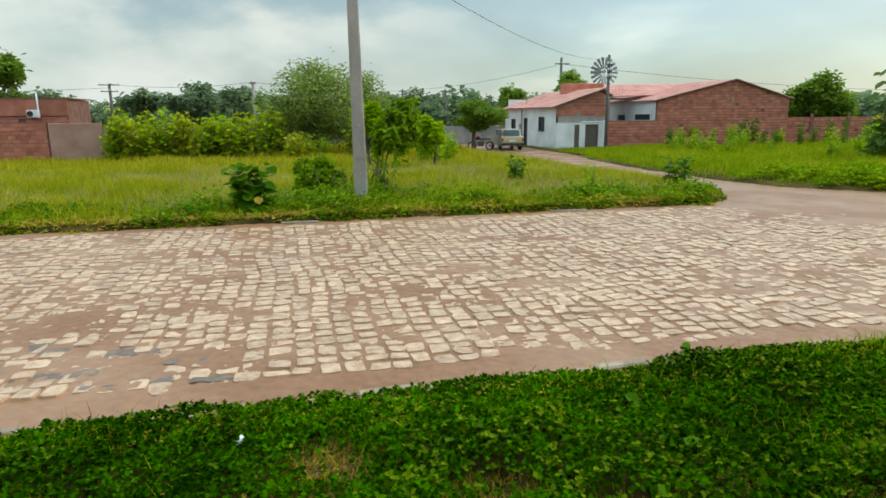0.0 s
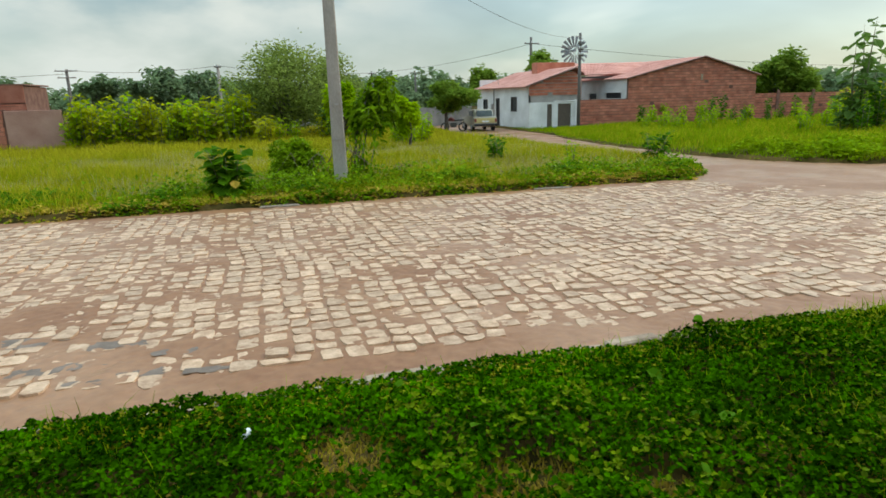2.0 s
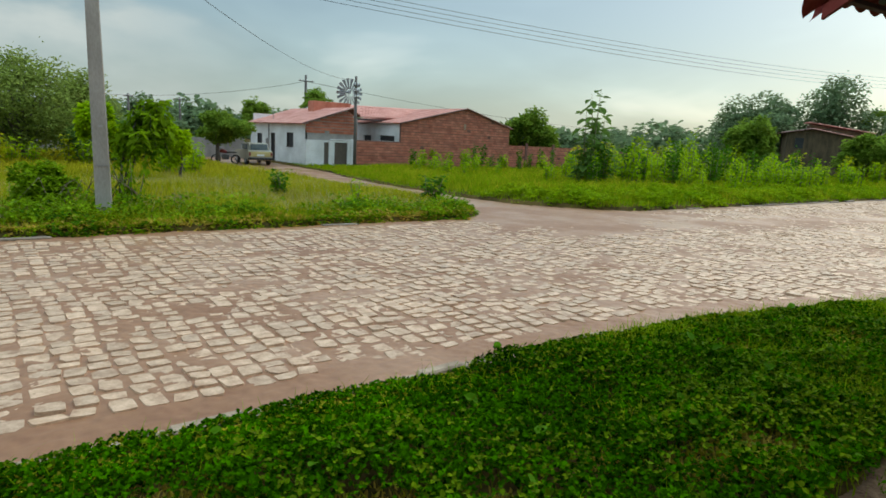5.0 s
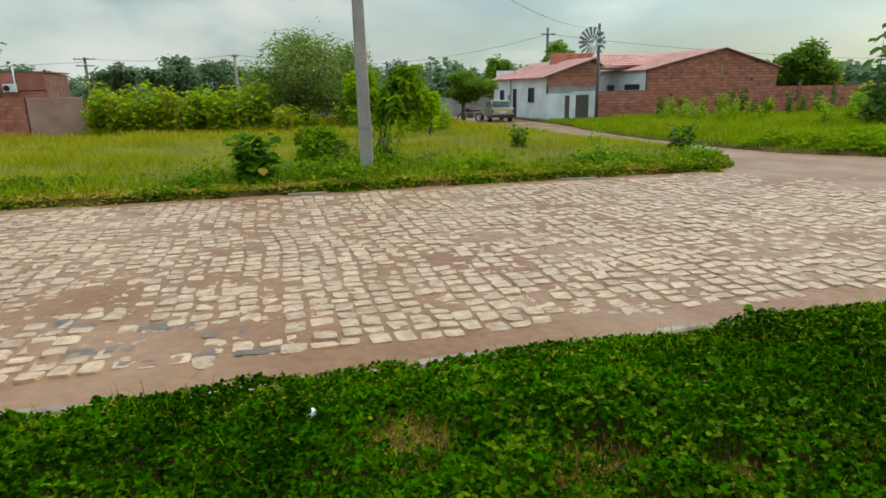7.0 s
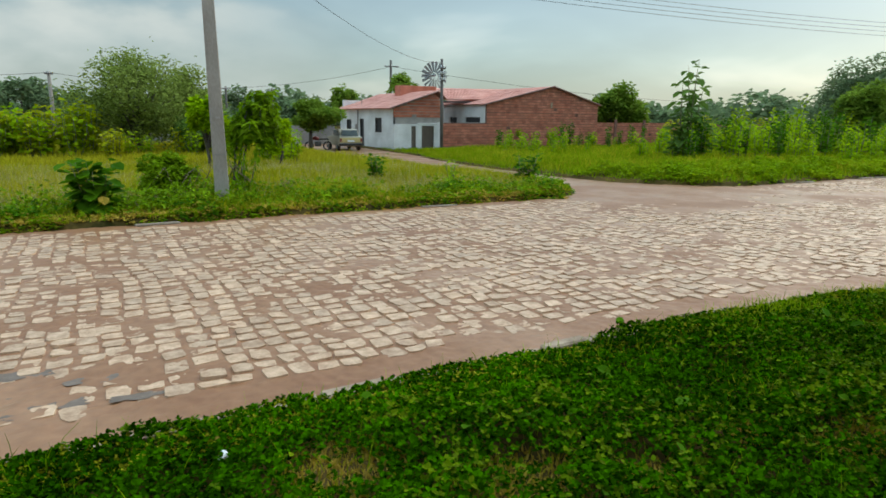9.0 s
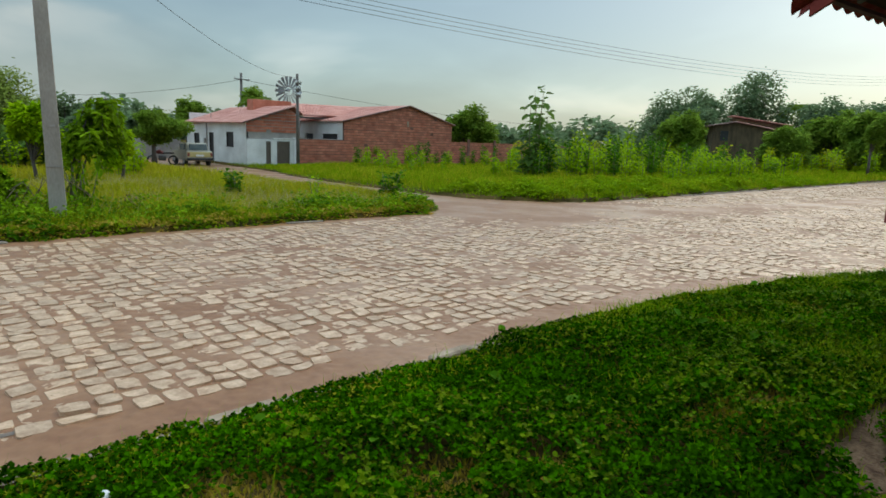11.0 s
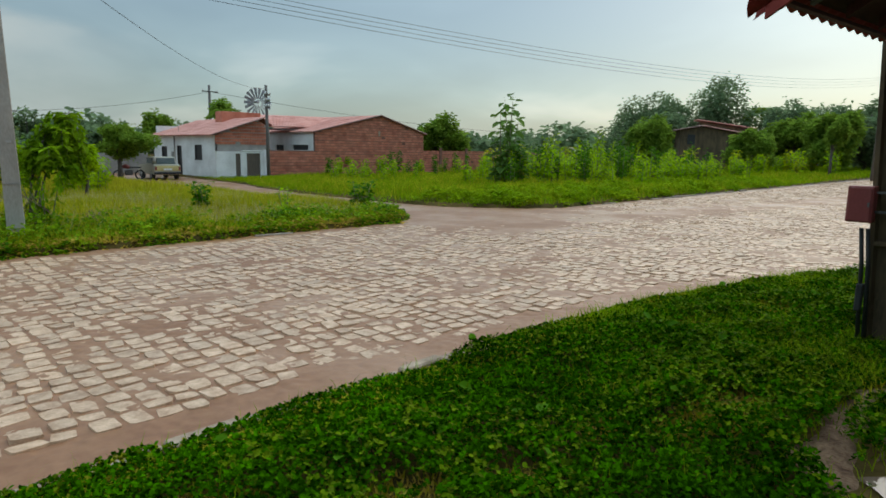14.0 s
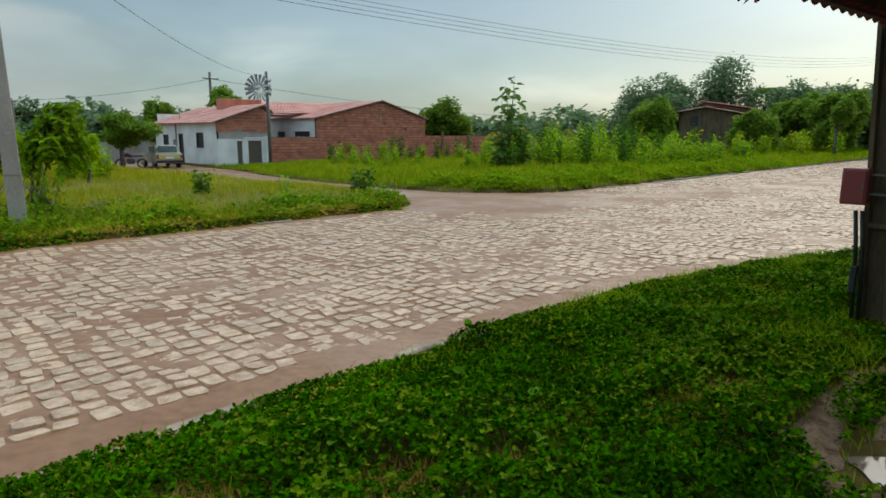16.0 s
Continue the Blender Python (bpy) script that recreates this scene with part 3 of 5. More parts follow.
def brickwork(name, parent, at, along_x, outline_top, width, z0, mat, seed=3, bw=0.36, bh=0.205, gap=0.034, proud=0.03, holes=()):
    """Bricks in running bond on one face of a wall; outline_top(u) is the wall's height along it."""
    r = random.Random(seed)
    V, F = [], []
    row = 0
    z = z0
    while z < 6:
        u = -bw * (0.5 if row % 2 else 0) - r.uniform(0, 0.05)
        wob = r.uniform(-0.012, 0.012)
        while u < width:
            a, b = max(u, 0), min(u + bw - 0.012, width)
            top = min(z + bh - gap + wob, outline_top((a + b) / 2) - 0.01)
            u += bw
            if b - a < 0.05 or top - z < 0.05 or r.random() < 0.012 or any(p < (a + b) / 2 < q and s < z < t for p, q, s, t in holes):
                continue
            d = proud * r.uniform(0.5, 1.3)
            j = [r.uniform(-0.008, 0.008) for _ in range(4)]
            i = len(V)
            for e in (0.0, d):
                for s, tt in ((a + j[0], z + wob), (b + j[1], z + wob + j[2]), (b + j[1], top), (a + j[0], top + j[3])):
                    V.append((at[0] + s, at[1] - e, tt) if along_x else (at[0] - e, at[1] + s, tt))
            F += [(i + 4, i + 5, i + 6, i + 7), (i, i + 1, i + 5, i + 4), (i + 1, i + 2, i + 6, i + 5), (i + 2, i + 3, i + 7, i + 6), (i + 3, i, i + 4, i + 7)]
        z += bh
        row += 1
    ob = arrays(name, V, F, mat, parent)
    return tagged(ob, kind="stuff")


def pierced(bm, length, z0, z1, thick, openings, place):
    """A wall from 0 to length with openings (u0, u1, z0, z1), in one piece; place(u, d, z) gives the corner."""
    us = sorted({0.0, length, *(v for o in openings for v in o[:2])})
    zs = sorted({z0, z1, *(v for o in openings for v in o[2:] if z0 < v < z1)})
    solid = {(i, k) for i in range(len(us) - 1) for k in range(len(zs) - 1)
             if not any(o[0] < (us[i] + us[i + 1]) / 2 < o[1] and o[2] < (zs[k] + zs[k + 1]) / 2 < o[3] for o in openings)}
    seen = {}

    def v(i, k, d):
        if (i, k, d) not in seen:
            seen[i, k, d] = bm.verts.new(place(us[i], thick * d, zs[k]))
        return seen[i, k, d]

    for i, k in solid:
        bm.faces.new((v(i, k, 0), v(i + 1, k, 0), v(i + 1, k + 1, 0), v(i, k + 1, 0)))
        bm.faces.new((v(i, k + 1, 1), v(i + 1, k + 1, 1), v(i + 1, k, 1), v(i, k, 1)))
        for (a, b), (p, q) in (((-1, 0), ((i, k), (i, k + 1))), ((1, 0), ((i + 1, k), (i + 1, k + 1))), ((0, -1), ((i, k), (i + 1, k))), ((0, 1), ((i, k + 1), (i + 1, k + 1)))):
            if (i + a, k + b) not in solid:
                bm.faces.new((v(*p, 0), v(*q, 0), v(*q, 1), v(*p, 1)))
    bmesh.ops.recalc_face_normals(bm, faces=bm.faces[:])
    return bm


def tiled_slope(name, parent, corners, mat, period=0.22, rise=0.035, step=0.4, label="", thick=0.03):
    """A roof slope between eave a-b and ridge d-c: rounded tile columns in overlapping rows, open below."""
    a, b, c, d = [Vector(p) for p in corners]
    n = (b - a).cross(d - a).normalized()
    if n.z < 0:
        n = -n
    across = max(2, int((b - a).length / period) * 4)
    rows = max(1, int((d - a).length / step))
    V, F = [], []
    for k in range(rows):
        for e in (0, 1):
            t = (k + e) / rows
            for i in range(across + 1):
                u = i / across
                p = a.lerp(b, u).lerp(d.lerp(c, u), t)
                V.append(p + n * (rise * abs(math.sin(u * across / 4 * math.pi)) + (0.03 if e == 0 else 0.0) + thick))
        base = k * 2 * (across + 1)
        for i in range(across):
            F.append((base + i, base + i + 1, base + across + 2 + i, base + across + 1 + i))
            if k:
                F.append((base - across - 1 + i, base - across + i, base + i + 1, base + i))
    roof = arrays(name, [tuple(v) for v in V], F, mat, parent, label)
    deck = [a, b, c, d, a + n * thick, b + n * thick, c + n * thick, d + n * thick]
    arrays("deck", [tuple(v) for v in deck], [(3, 2, 1, 0), (4, 5, 6, 7), (0, 1, 5, 4), (1, 2, 6, 5), (2, 3, 7, 6), (3, 0, 4, 7)], mat, roof)
    return roof


# ---------------------------------------------------------------- the house across the lots
HY, HB = 35.9, -0.55
house = root("house", "low house of peeling white plaster and bare red brick", "house")
# street side, white plaster, with a door and two windows
SIDE = [(1.9, 3.05, 0.86, 1.82), (5.25, 6.05, -0.42, 1.74), (7.9, 8.9, 0.5, 1.66)]
part("wall", pierced(bmesh.new(), 10.4, HB, 2.46, 0.18, SIDE, lambda u, d, z: (17.6 + d, HY + 0.12 + u, z)), M["plaster"], house, "stained white plaster wall")
part("wall", boxes((17.57, HY + 6.6, HB, 17.6, HY + 6.68, 2.4)), M["grey_plaster"], house)
for u0, u1, a, b in SIDE[::2]:
    win = part("window", boxes((17.68, HY + 0.12 + u0, a, 17.74, HY + 0.12 + u1, b), bevel=0.01), M["dark"], house, "dark shuttered window")
    part("frame", boxes((17.6, HY + 0.12 + u0, a, 17.7, HY + 0.17 + u0, b), (17.6, HY + 0.07 + u1, a, 17.7, HY + 0.12 + u1, b), (17.6, HY + 0.17 + u0, b - 0.05, 17.7, HY + 0.07 + u1, b),
                        (17.57, HY + 0.1 + u0, a - 0.06, 17.72, HY + 0.14 + u1, a)), M["dark_wood"], win)
u0, u1, a, b = SIDE[1]
door = part("door", boxes((17.68, HY + 0.12 + u0, a, 17.73, HY + 0.12 + u1, b), bevel=0.01), M["dark"], house, "dark wooden door")
part("frame", boxes((17.6, HY + 0.12 + u0, a, 17.7, HY + 0.18 + u0, b), (17.6, HY + 0.06 + u1, a, 17.7, HY + 0.12 + u1, b), (17.6, HY + 0.18 + u0, b - 0.06, 17.7, HY + 0.06 + u1, b)), M["dark_wood"], door)
part("meter_box", boxes((17.5, HY + 6.75, 0.9, 17.6, HY + 7.0, 1.3), bevel=0.01), M["grey_plaster"], house, "grey meter box")
part("down_pipe", tube(bmesh.new(), [(17.54, HY + 6.45, -0.4), (17.54, HY + 6.45, 2.4)], [0.04, 0.04], 6), M["grey_plaster"], house)
# street front of the older wing: yard wall with two doors, grey render, brick gable
FRONT = [(1.35, 1.72, HB, 1.28), (2.15, 3.15, HB, 1.3)]
part("wall", pierced(bmesh.new(), 3.8, HB, 1.42, 0.16, FRONT, lambda u, d, z: (17.6 + u, HY - 0.06 + d, z)), M["plaster"], house, "white yard wall stained green at the top")
part("coping", boxes((19.5, HY - 0.1, 1.425, 21.42, HY + 0.13, 1.5), bevel=0.015), M["plaster"], house)
part("pillar", boxes((20.98, HY - 0.1, HB, 21.4, HY - 0.065, 1.56), bevel=0.01), M["plaster"], house)
part("door", boxes((18.95, HY + 0.02, HB, 19.32, HY + 0.06, 1.28)), M["gate"], house, "narrow grey wooden door")
gate = part("gate", boxes((19.75, HY + 0.03, HB, 20.75, HY + 0.05, 1.3)), M["gate"], house, "brown plank gate")
for k in range(6):
    part("board", boxes((19.76 + k * 0.165, HY + 0.012, -0.5, 19.905 + k * 0.165, HY + 0.028, 1.27)), M["gate"], gate)
part("wall", prism(bmesh.new(), [(17.64, 1.3), (21.6, 1.3), (21.6, 3.0), (20.75, 3.5), (17.64, 2.46)], HY + 0.12, HY + 0.3), M["grey_plaster"], house, "raw grey rendered gable")


def wing_top(u):
    return 2.46 + u * 0.334 if u < 3.1 else 3.5 - (u - 3.1) * 0.58


brickwork("brick", house, (17.66, HY + 0.118, 0), True, wing_top, 3.9, 1.88, M["bricks"], 5)
# newer wing: large bare brick gable, white side in the yard, brick yard wall
def gable_top(u):
    return 2.92 + u * (4.32 - 2.92) / 6.1 if u < 6.1 else 4.32 - (u - 6.1) * (4.32 - 3.05) / 4.75


part("wall", prism(bmesh.new(), [(25.2, HB), (36.05, HB), (36.05, 3.05), (31.3, 4.32), (25.2, 2.92)], HY, HY + 0.2), M["mortar"], house, "bare brick gable wall")
brickwork("brick", house, (25.2, HY - 0.002, 0), True, gable_top, 10.85, HB, M["bricks"], 8)
YARD = [(4.2, 5.4, 1.5, 1.92), (0.7, 2.9, 1.55, 1.95)]
part("wall", pierced(bmesh.new(), 8.5, HB, 2.86, 0.18, YARD, lambda u, d, z: (25.2 + d, HY + 0.202 + u, z)), M["plaster"], house, "white plastered yard wall")
for k, (u0, u1, a, b) in enumerate(YARD):
    part("window", boxes((25.3, HY + 0.2 + u0, a, 25.36, HY + 0.2 + u1, b)), M["dark"], house, "dark low window")
part("wall", boxes((35.85, HY + 0.202, HB, 36.05, HY + 9, 3.0)), M["bricks"], house)
part("wall", boxes((17.8, HY + 10.3, HB, 36.0, HY + 10.5, 3.2)), M["plaster"], house)
part("wall", boxes((21.42, HY - 0.05, HB, 25.18, HY + 0.1, 1.53)), M["mortar"], house, "bare brick yard wall")
brickwork("brick", house, (21.42, HY - 0.052, 0), True, lambda u: 1.55, 3.76, HB, M["bricks"], 11)
part("conduit", boxes((31.12, HY - 0.05, 2.72, 31.3, HY - 0.025, 3.15)), M["kerb"], house, "pale patch of mortar")
# roofs
tiled_slope("roof", house, [(17.3, HY - 0.12, 2.42), (17.3, HY + 10.6, 2.42), (21.2, HY + 10.6, 3.72), (21.2, HY - 0.12, 3.72)], M["roof"], label="faded red clay tile roof")
tiled_slope("roof", house, [(21.9, HY + 0.25, 3.2), (21.9, HY + 10.6, 3.2), (21.2, HY + 10.6, 3.72), (21.2, HY + 0.25, 3.72)], M["roof"])
tiled_slope("roof", house, [(25.0, HY - 0.14, 2.86), (25.0, HY + 9.0, 2.86), (31.3, HY + 9.0, 4.33), (31.3, HY - 0.14, 4.33)], M["roof"], label="faded red clay tile roof")
tiled_slope("roof", house, [(36.3, HY - 0.14, 2.98), (36.3, HY + 9.0, 2.98), (31.3, HY + 9.0, 4.33), (31.3, HY - 0.14, 4.33)], M["roof"])
tiled_slope("roof", house, [(21.2, HY + 3.2, 3.18), (27.2, HY + 3.2, 3.3), (31.0, HY + 6.2, 4.3), (21.2, HY + 6.2, 4.15)], M["roof"], label="low clay tile roof over the yard")
part("fascia", boxes((21.25, HY + 3.16, 3.02, 26.4, HY + 3.2, 3.16)), M["dark_wood"], house)
part("roof_edge", tube(bmesh.new(), [(25.0, HY - 0.16, 2.9), (31.3, HY - 0.16, 4.37), (36.3, HY - 0.16, 3.02)], [0.05, 0.06, 0.05], 6), M["roof_old"], house)
part("roof_edge", tube(bmesh.new(), [(17.3, HY - 0.14, 2.46), (21.2, HY - 0.14, 3.76)], [0.05, 0.05], 6), M["roof_old"], house)
part("tank_wall", boxes((20.2, HY + 4.4, 3.2, 23.3, HY + 5.4, 4.25), bevel=0.02), M["bricks"], house, "brick enclosure of the water tank")
part("antenna", tube(bmesh.new(), [(18.1, HY + 7.0, 2.6), (18.1, HY + 7.0, 3.6)], [0.02, 0.015], 5), M["steel"], house)

# long brick wall beyond the house
bw = root("garden_wall", "long weathered brick garden wall behind weeds", "wall")
part("core", boxes((36.3, 38.0, -0.6, 62, 38.2, 1.62)), M["mortar"], bw)
brickwork("brick", bw, (36.3, 37.99, 0), True, lambda u: 1.65, 14.0, -0.5, M["bricks"], 21)
for k in range(4):
    part("pier", boxes((40 + k * 3.5, 37.9, -0.6, 40.3 + k * 3.5, 37.97, 1.9), bevel=0.01), M["mortar"], bw)
gw = root("boundary_wall", "low grey rendered boundary wall beside the street", "wall")
part("core", boxes((2.0, 47.0, -0.6, 17.3, 47.2, 1.1), bevel=0.02), M["grey_plaster"], gw)

# unfinished brick building and its yard wall on the far side of the grass
hut = root("brick_building", "unfinished bare brick building with a walled yard", "building")
part("wall", boxes((-15.1, 34.2, -0.5, -11.6, 38.0, 2.95)), M["mortar"], hut, "bare brick wall with grey mortar")
brickwork("brick", hut, (-15.1, 34.19, 0), True, lambda u: 2.05, 3.5, -0.3, M["bricks"], 31, gap=0.018, holes=[(1.2, 1.35, -1, 3)])
part("parapet", boxes((-15.1, 34.12, 2.1, -13.1, 34.19, 2.98), (-12.95, 34.12, 2.1, -11.6, 34.19, 3.02), bevel=0.01), M["brick"], hut, "smooth red brick band")
part("roof", boxes((-15.2, 34.1, 2.99, -11.5, 38.1, 3.06)), M["mortar"], hut)
part("yard_wall", boxes((-40.0, 32.2, -0.5, -12.0, 32.4, 1.78)), M["mortar"], hut)
brickwork("brick", hut, (-20.0, 32.19, 0), True, lambda u: 1.8, 7.9, -0.3, M["bricks"], 33, gap=0.018)
part("yard_wall", boxes((-12.0, 32.1, -0.5, -9.5, 32.3, 1.72), bevel=0.02), M["red_plaster"], hut, "rendered brick wall, stained red")
part("yard_wall", boxes((-9.5, 32.6, -0.5, -6.4, 32.8, 1.08), bevel=0.02), M["red_plaster"], hut, "low broken wall")
ac = part("air_conditioner", boxes((-13.5, 33.75, 2.02, -12.95, 34.1, 2.42), bevel=0.02), M["white"], hut, "white air conditioner unit")
part("grille", tube(bmesh.new(), [(-13.32, 33.74, 2.22), (-13.32, 33.72, 2.22)], [0.15, 0.15], 14), M["dark"], ac)
part("pipe", tube(bmesh.new(), [(-13.02, 34.08, 2.1), (-13.02, 34.08, 3.3)], [0.05, 0.05], 8), M["white"], hut, "white vent pipe")

# dark house far along the road
cot = root("cottage", "dark weathered cottage with a tiled roof behind the weeds", "house", (72.5, 26.5, -0.3), -58)
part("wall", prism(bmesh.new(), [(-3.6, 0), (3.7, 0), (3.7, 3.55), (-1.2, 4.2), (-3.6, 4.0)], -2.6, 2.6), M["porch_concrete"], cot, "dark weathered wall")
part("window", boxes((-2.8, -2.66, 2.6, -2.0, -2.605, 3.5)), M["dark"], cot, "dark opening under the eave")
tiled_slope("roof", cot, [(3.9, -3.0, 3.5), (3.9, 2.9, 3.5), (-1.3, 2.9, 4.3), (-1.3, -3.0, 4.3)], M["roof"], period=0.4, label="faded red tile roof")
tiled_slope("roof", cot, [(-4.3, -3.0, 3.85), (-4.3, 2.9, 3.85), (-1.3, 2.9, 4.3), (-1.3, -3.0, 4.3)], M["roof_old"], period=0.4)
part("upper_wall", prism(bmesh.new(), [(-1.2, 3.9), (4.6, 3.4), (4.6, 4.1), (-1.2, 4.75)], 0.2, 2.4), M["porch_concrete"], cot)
tiled_slope("roof", cot, [(4.9, -0.2, 4.15), (4.9, 2.8, 4.15), (-1.5, 2.8, 4.95), (-1.5, -0.2, 4.95)], M["roof"], period=0.4)
cot.scale = (1.0, 1.0, 1.2)

# ---------------------------------------------------------------- poles and wires


def duplo_pole(name, label, at, top, w0, w1, d0, d1, height, mat, lean=(0, 0)):
    """A tapered concrete pole with a flat face and recessed flanks."""
    t = root(name, label, "utility pole", at, 0)
    bm = bmesh.new()
    rings = []
    for s in np.linspace(0, 1, 9):
        w, d, g = w0 + (w1 - w0) * s, d0 + (d1 - d0) * s, 0.22
        cx, cy, z = lean[0] * s, lean[1] * s, -0.25 + (height + 0.25) * s
        o = [(-w, -d), (w, -d), (w, -d * 0.55), (w * (1 - g), -d * 0.45), (w * (1 - g), d * 0.45), (w, d * 0.55), (w, d), (-w, d), (-w, d * 0.55), (-w * (1 - g), d * 0.45), (-w * (1 - g), -d * 0.45), (-w, -d * 0.55)]
        rings.append([bm.verts.new((cx + x / 2, cy + y / 2, z)) for x, y in o])
    for r, s in zip(rings, rings[1:]):
        for k in range(12):
            bm.faces.new((r[k], r[(k + 1) % 12], s[(k + 1) % 12], s[k]))
    bm.faces.new(rings[-1])
    part("shaft", bm, mat, t)
    return t


pole = duplo_pole("utility_pole", "tapered grey concrete utility pole in the weeds beside the road", (1.64, 9.28, 0.0), 8, 0.27, 0.15, 0.22, 0.13, 8.0, M["concrete"], (-0.12, 0.05))
pole.rotation_euler[2] = radians(-14)
part("seam", boxes((-0.135, -0.112, 1.10, 0.125, -0.104, 1.115)), M["grey_plaster"], pole, "thin cast seam")
part("number_plate", boxes((-0.04, -0.106, 1.8, 0.04, -0.102, 1.84)), M["grey_plaster"], pole)
rack = part("rack", boxes((0.07, -0.04, 4.7, 0.1, 0.04, 5.25), bevel=0.006), M["steel"], pole, "steel insulator rack")
for z in (4.8, 4.885, 4.97, 5.055):
    part("insulator", tube(bmesh.new(), [(0.14, 0, z - 0.04), (0.14, 0, z), (0.14, 0, z + 0.04)], [0.035, 0.022, 0.035], 8), M["white"], rack)


def wood_pole(label, at, height, r0, arms=(), name="utility_pole", lean=(0, 0), mat=None):
    t = root(name, label, "utility pole", at)
    part("shaft", tube(bmesh.new(), [(0, 0, -0.3), (lean[0] / 2, lean[1] / 2, height / 2), (lean[0], lean[1], height)], [r0, r0 * 0.85, r0 * 0.7], 8), mat or M["pole_wood"], t)
    for z, half in arms:
        a = part("crossarm", boxes((lean[0] * z / height - half, lean[1] - 0.05 - r0, z - 0.05, lean[0] * z / height + half, lean[1] + 0.05 - r0, z + 0.05)), M["pole_wood"], t)
        for s in (-0.85, 0, 0.85):
            part("insulator", tube(bmesh.new(), [(s * half, -r0, z + 0.05), (s * half, -r0, z + 0.22)], [0.05, 0.04], 6), M["white"], a)
    return t


p2 = wood_pole("dark weathered wooden pole in front of the yard wall", (20.95, 35.1, -0.42), 6.25, 0.13, ((5.6, 0.2), (5.2, 0.16), (4.8, 0.16)), lean=(-0.05, 0))
wood_pole("wooden power pole with a short crossarm, behind the house", (30.4, 64.5, -0.4), 8.7, 0.2, ((8.0, 0.9),))
wood_pole("slim grey power pole far along the road", (55.2, 7.0, 0.0), 9.4, 0.16, ((7.3, 0.5),))
wood_pole("wooden power pole with two crossarms beyond the lots", (-19.4, 73.7, -0.4), 6.1, 0.2, ((5.9, 1.1), (5.2, 0.9)))
wood_pole("grey power pole beyond the tall weeds", (-3.1, 56.1, -0.4), 5.5, 0.17, ((5.3, 0.3),), mat=M["concrete"])
wood_pole("thin power pole among distant trees", (13.8, 75.1, -0.4), 5.6, 0.16, ((5.3, 0.5),))
wood_pole("thin power pole among distant trees", (21.0, 82.0, -0.4), 5.9, 0.16, ((5.6, 0.8),))
wood_pole("thin power pole beyond the boundary wall", (8.0, 62.0, -0.4), 5.2, 0.14, ((4.9, 0.4),))


def wire(name, a, b, sag, r=0.012, label="sagging black overhead wire"):
    a, b = Vector(a), Vector(b)
    pts = [a.lerp(b, i / 28) - Vector((0, 0, sag * 4 * (i / 28) * (1 - i / 28))) for i in range(29)]
    ob = part(name, tube(bmesh.new(), pts, [r] * 29, 5), M["cable"])
    return tagged(ob, label, "wire", group="overhead wires")


for k in range(4):
    wire("overhead_wire", (1.76, 9.28, 4.8 + 0.085 * k), (55.2, 7.0, 7.05 + 0.17 * k), 0.95 - 0.02 * k, 0.0055)
wire("overhead_wire", (1.6, 9.3, 5.5), (20.9, 35.1, 5.6), 0.75, 0.008)
wire("overhead_wire", (55.2, 7.0, 7.3), (110, 4.0, 7.0), 1.2, 0.02)
wire("overhead_wire", (-19.4, 73.6, 5.6), (-3.1, 56.0, 5.0), 0.4, 0.018)
wire("overhead_wire", (-19.4, 73.6, 5.2), (-70, 90, 5.4), 0.5, 0.02)
wire("overhead_wire", (-3.1, 56.0, 5.0), (13.8, 75.0, 5.0), 0.3, 0.018)
wire("overhead_wire", (13.8, 75.0, 5.0), (30.4, 64.4, 7.6), 0.5, 0.018)
wire("overhead_wire", (30.4, 64.4, 7.6), (95, 60, 4.6), 1.0, 0.02)

# ---------------------------------------------------------------- windmill, car, motorcycle
mill = root("wind_pump", "multi-bladed steel wind pump rising behind the roof", "windmill", (27.1, 48.0, -0.5))
for sx in (-1, 1):
    for sy in (-1, 1):
        part("leg", tube(bmesh.new(), [(sx * 0.9, sy * 0.9, 0), (sx * 0.12, sy * 0.12, 6.0)], [0.04, 0.03], 5), M["zinc"], mill)
for k in range(18):
    a = k * math.tau / 18
    bm = bmesh.new()
    rows = []
    for rr, hw in ((0.35, 0.05), (0.8, 0.085), (1.3, 0.13)):
        rows.append([bm.verts.new((rr * math.cos(a) - s * hw * math.sin(a), -0.3 + s * hw * 0.35, 6.05 + rr * math.sin(a) + s * hw * math.cos(a))) for s in (-1, 1)])
    for r0, r1 in zip(rows, rows[1:]):
        bm.faces.new((r0[0], r0[1], r1[1], r1[0]))
    bmesh.ops.solidify(bm, geom=bm.faces[:], thickness=0.01)
    part("blade", bm, M["zinc"], mill)
part("hub", tube(bmesh.new(), [(0, -0.4, 6.15), (0, 0.3, 6.15)], [0.14, 0.1], 10), M["zinc"], mill)
part("tail", boxes((-0.02, 0.6, 5.9, 0.0, 1.6, 6.5), (-0.02, 0.2, 6.13, 0.0, 0.7, 6.17)), M["zinc"], mill)

car = root("car", "old yellow and beige hatchback parked beside the house", "car", (14.9, 38.4, -0.40), -6)
bm = prism(bmesh.new(), [(-2.0, 0.32), (1.95, 0.32), (2.0, 0.62), (1.9, 0.86), (0.75, 0.95), (-1.75, 0.98), (-2.02, 0.9)], -0.8, 0.8)
bmesh.ops.rotate(bm, verts=bm.verts, cent=(0, 0, 0), matrix=Matrix.Rotation(radians(90), 3, "Z"))
bmesh.ops.bevel(bm, geom=bm.edges[:], offset=0.05, segments=2, affect="EDGES")
part("body", bm, M["car_beige"], car)
bm = prism(bmesh.new(), [(-1.75, 0.95), (0.75, 0.95), (0.15, 1.42), (-1.25, 1.44)], -0.66, 0.66)
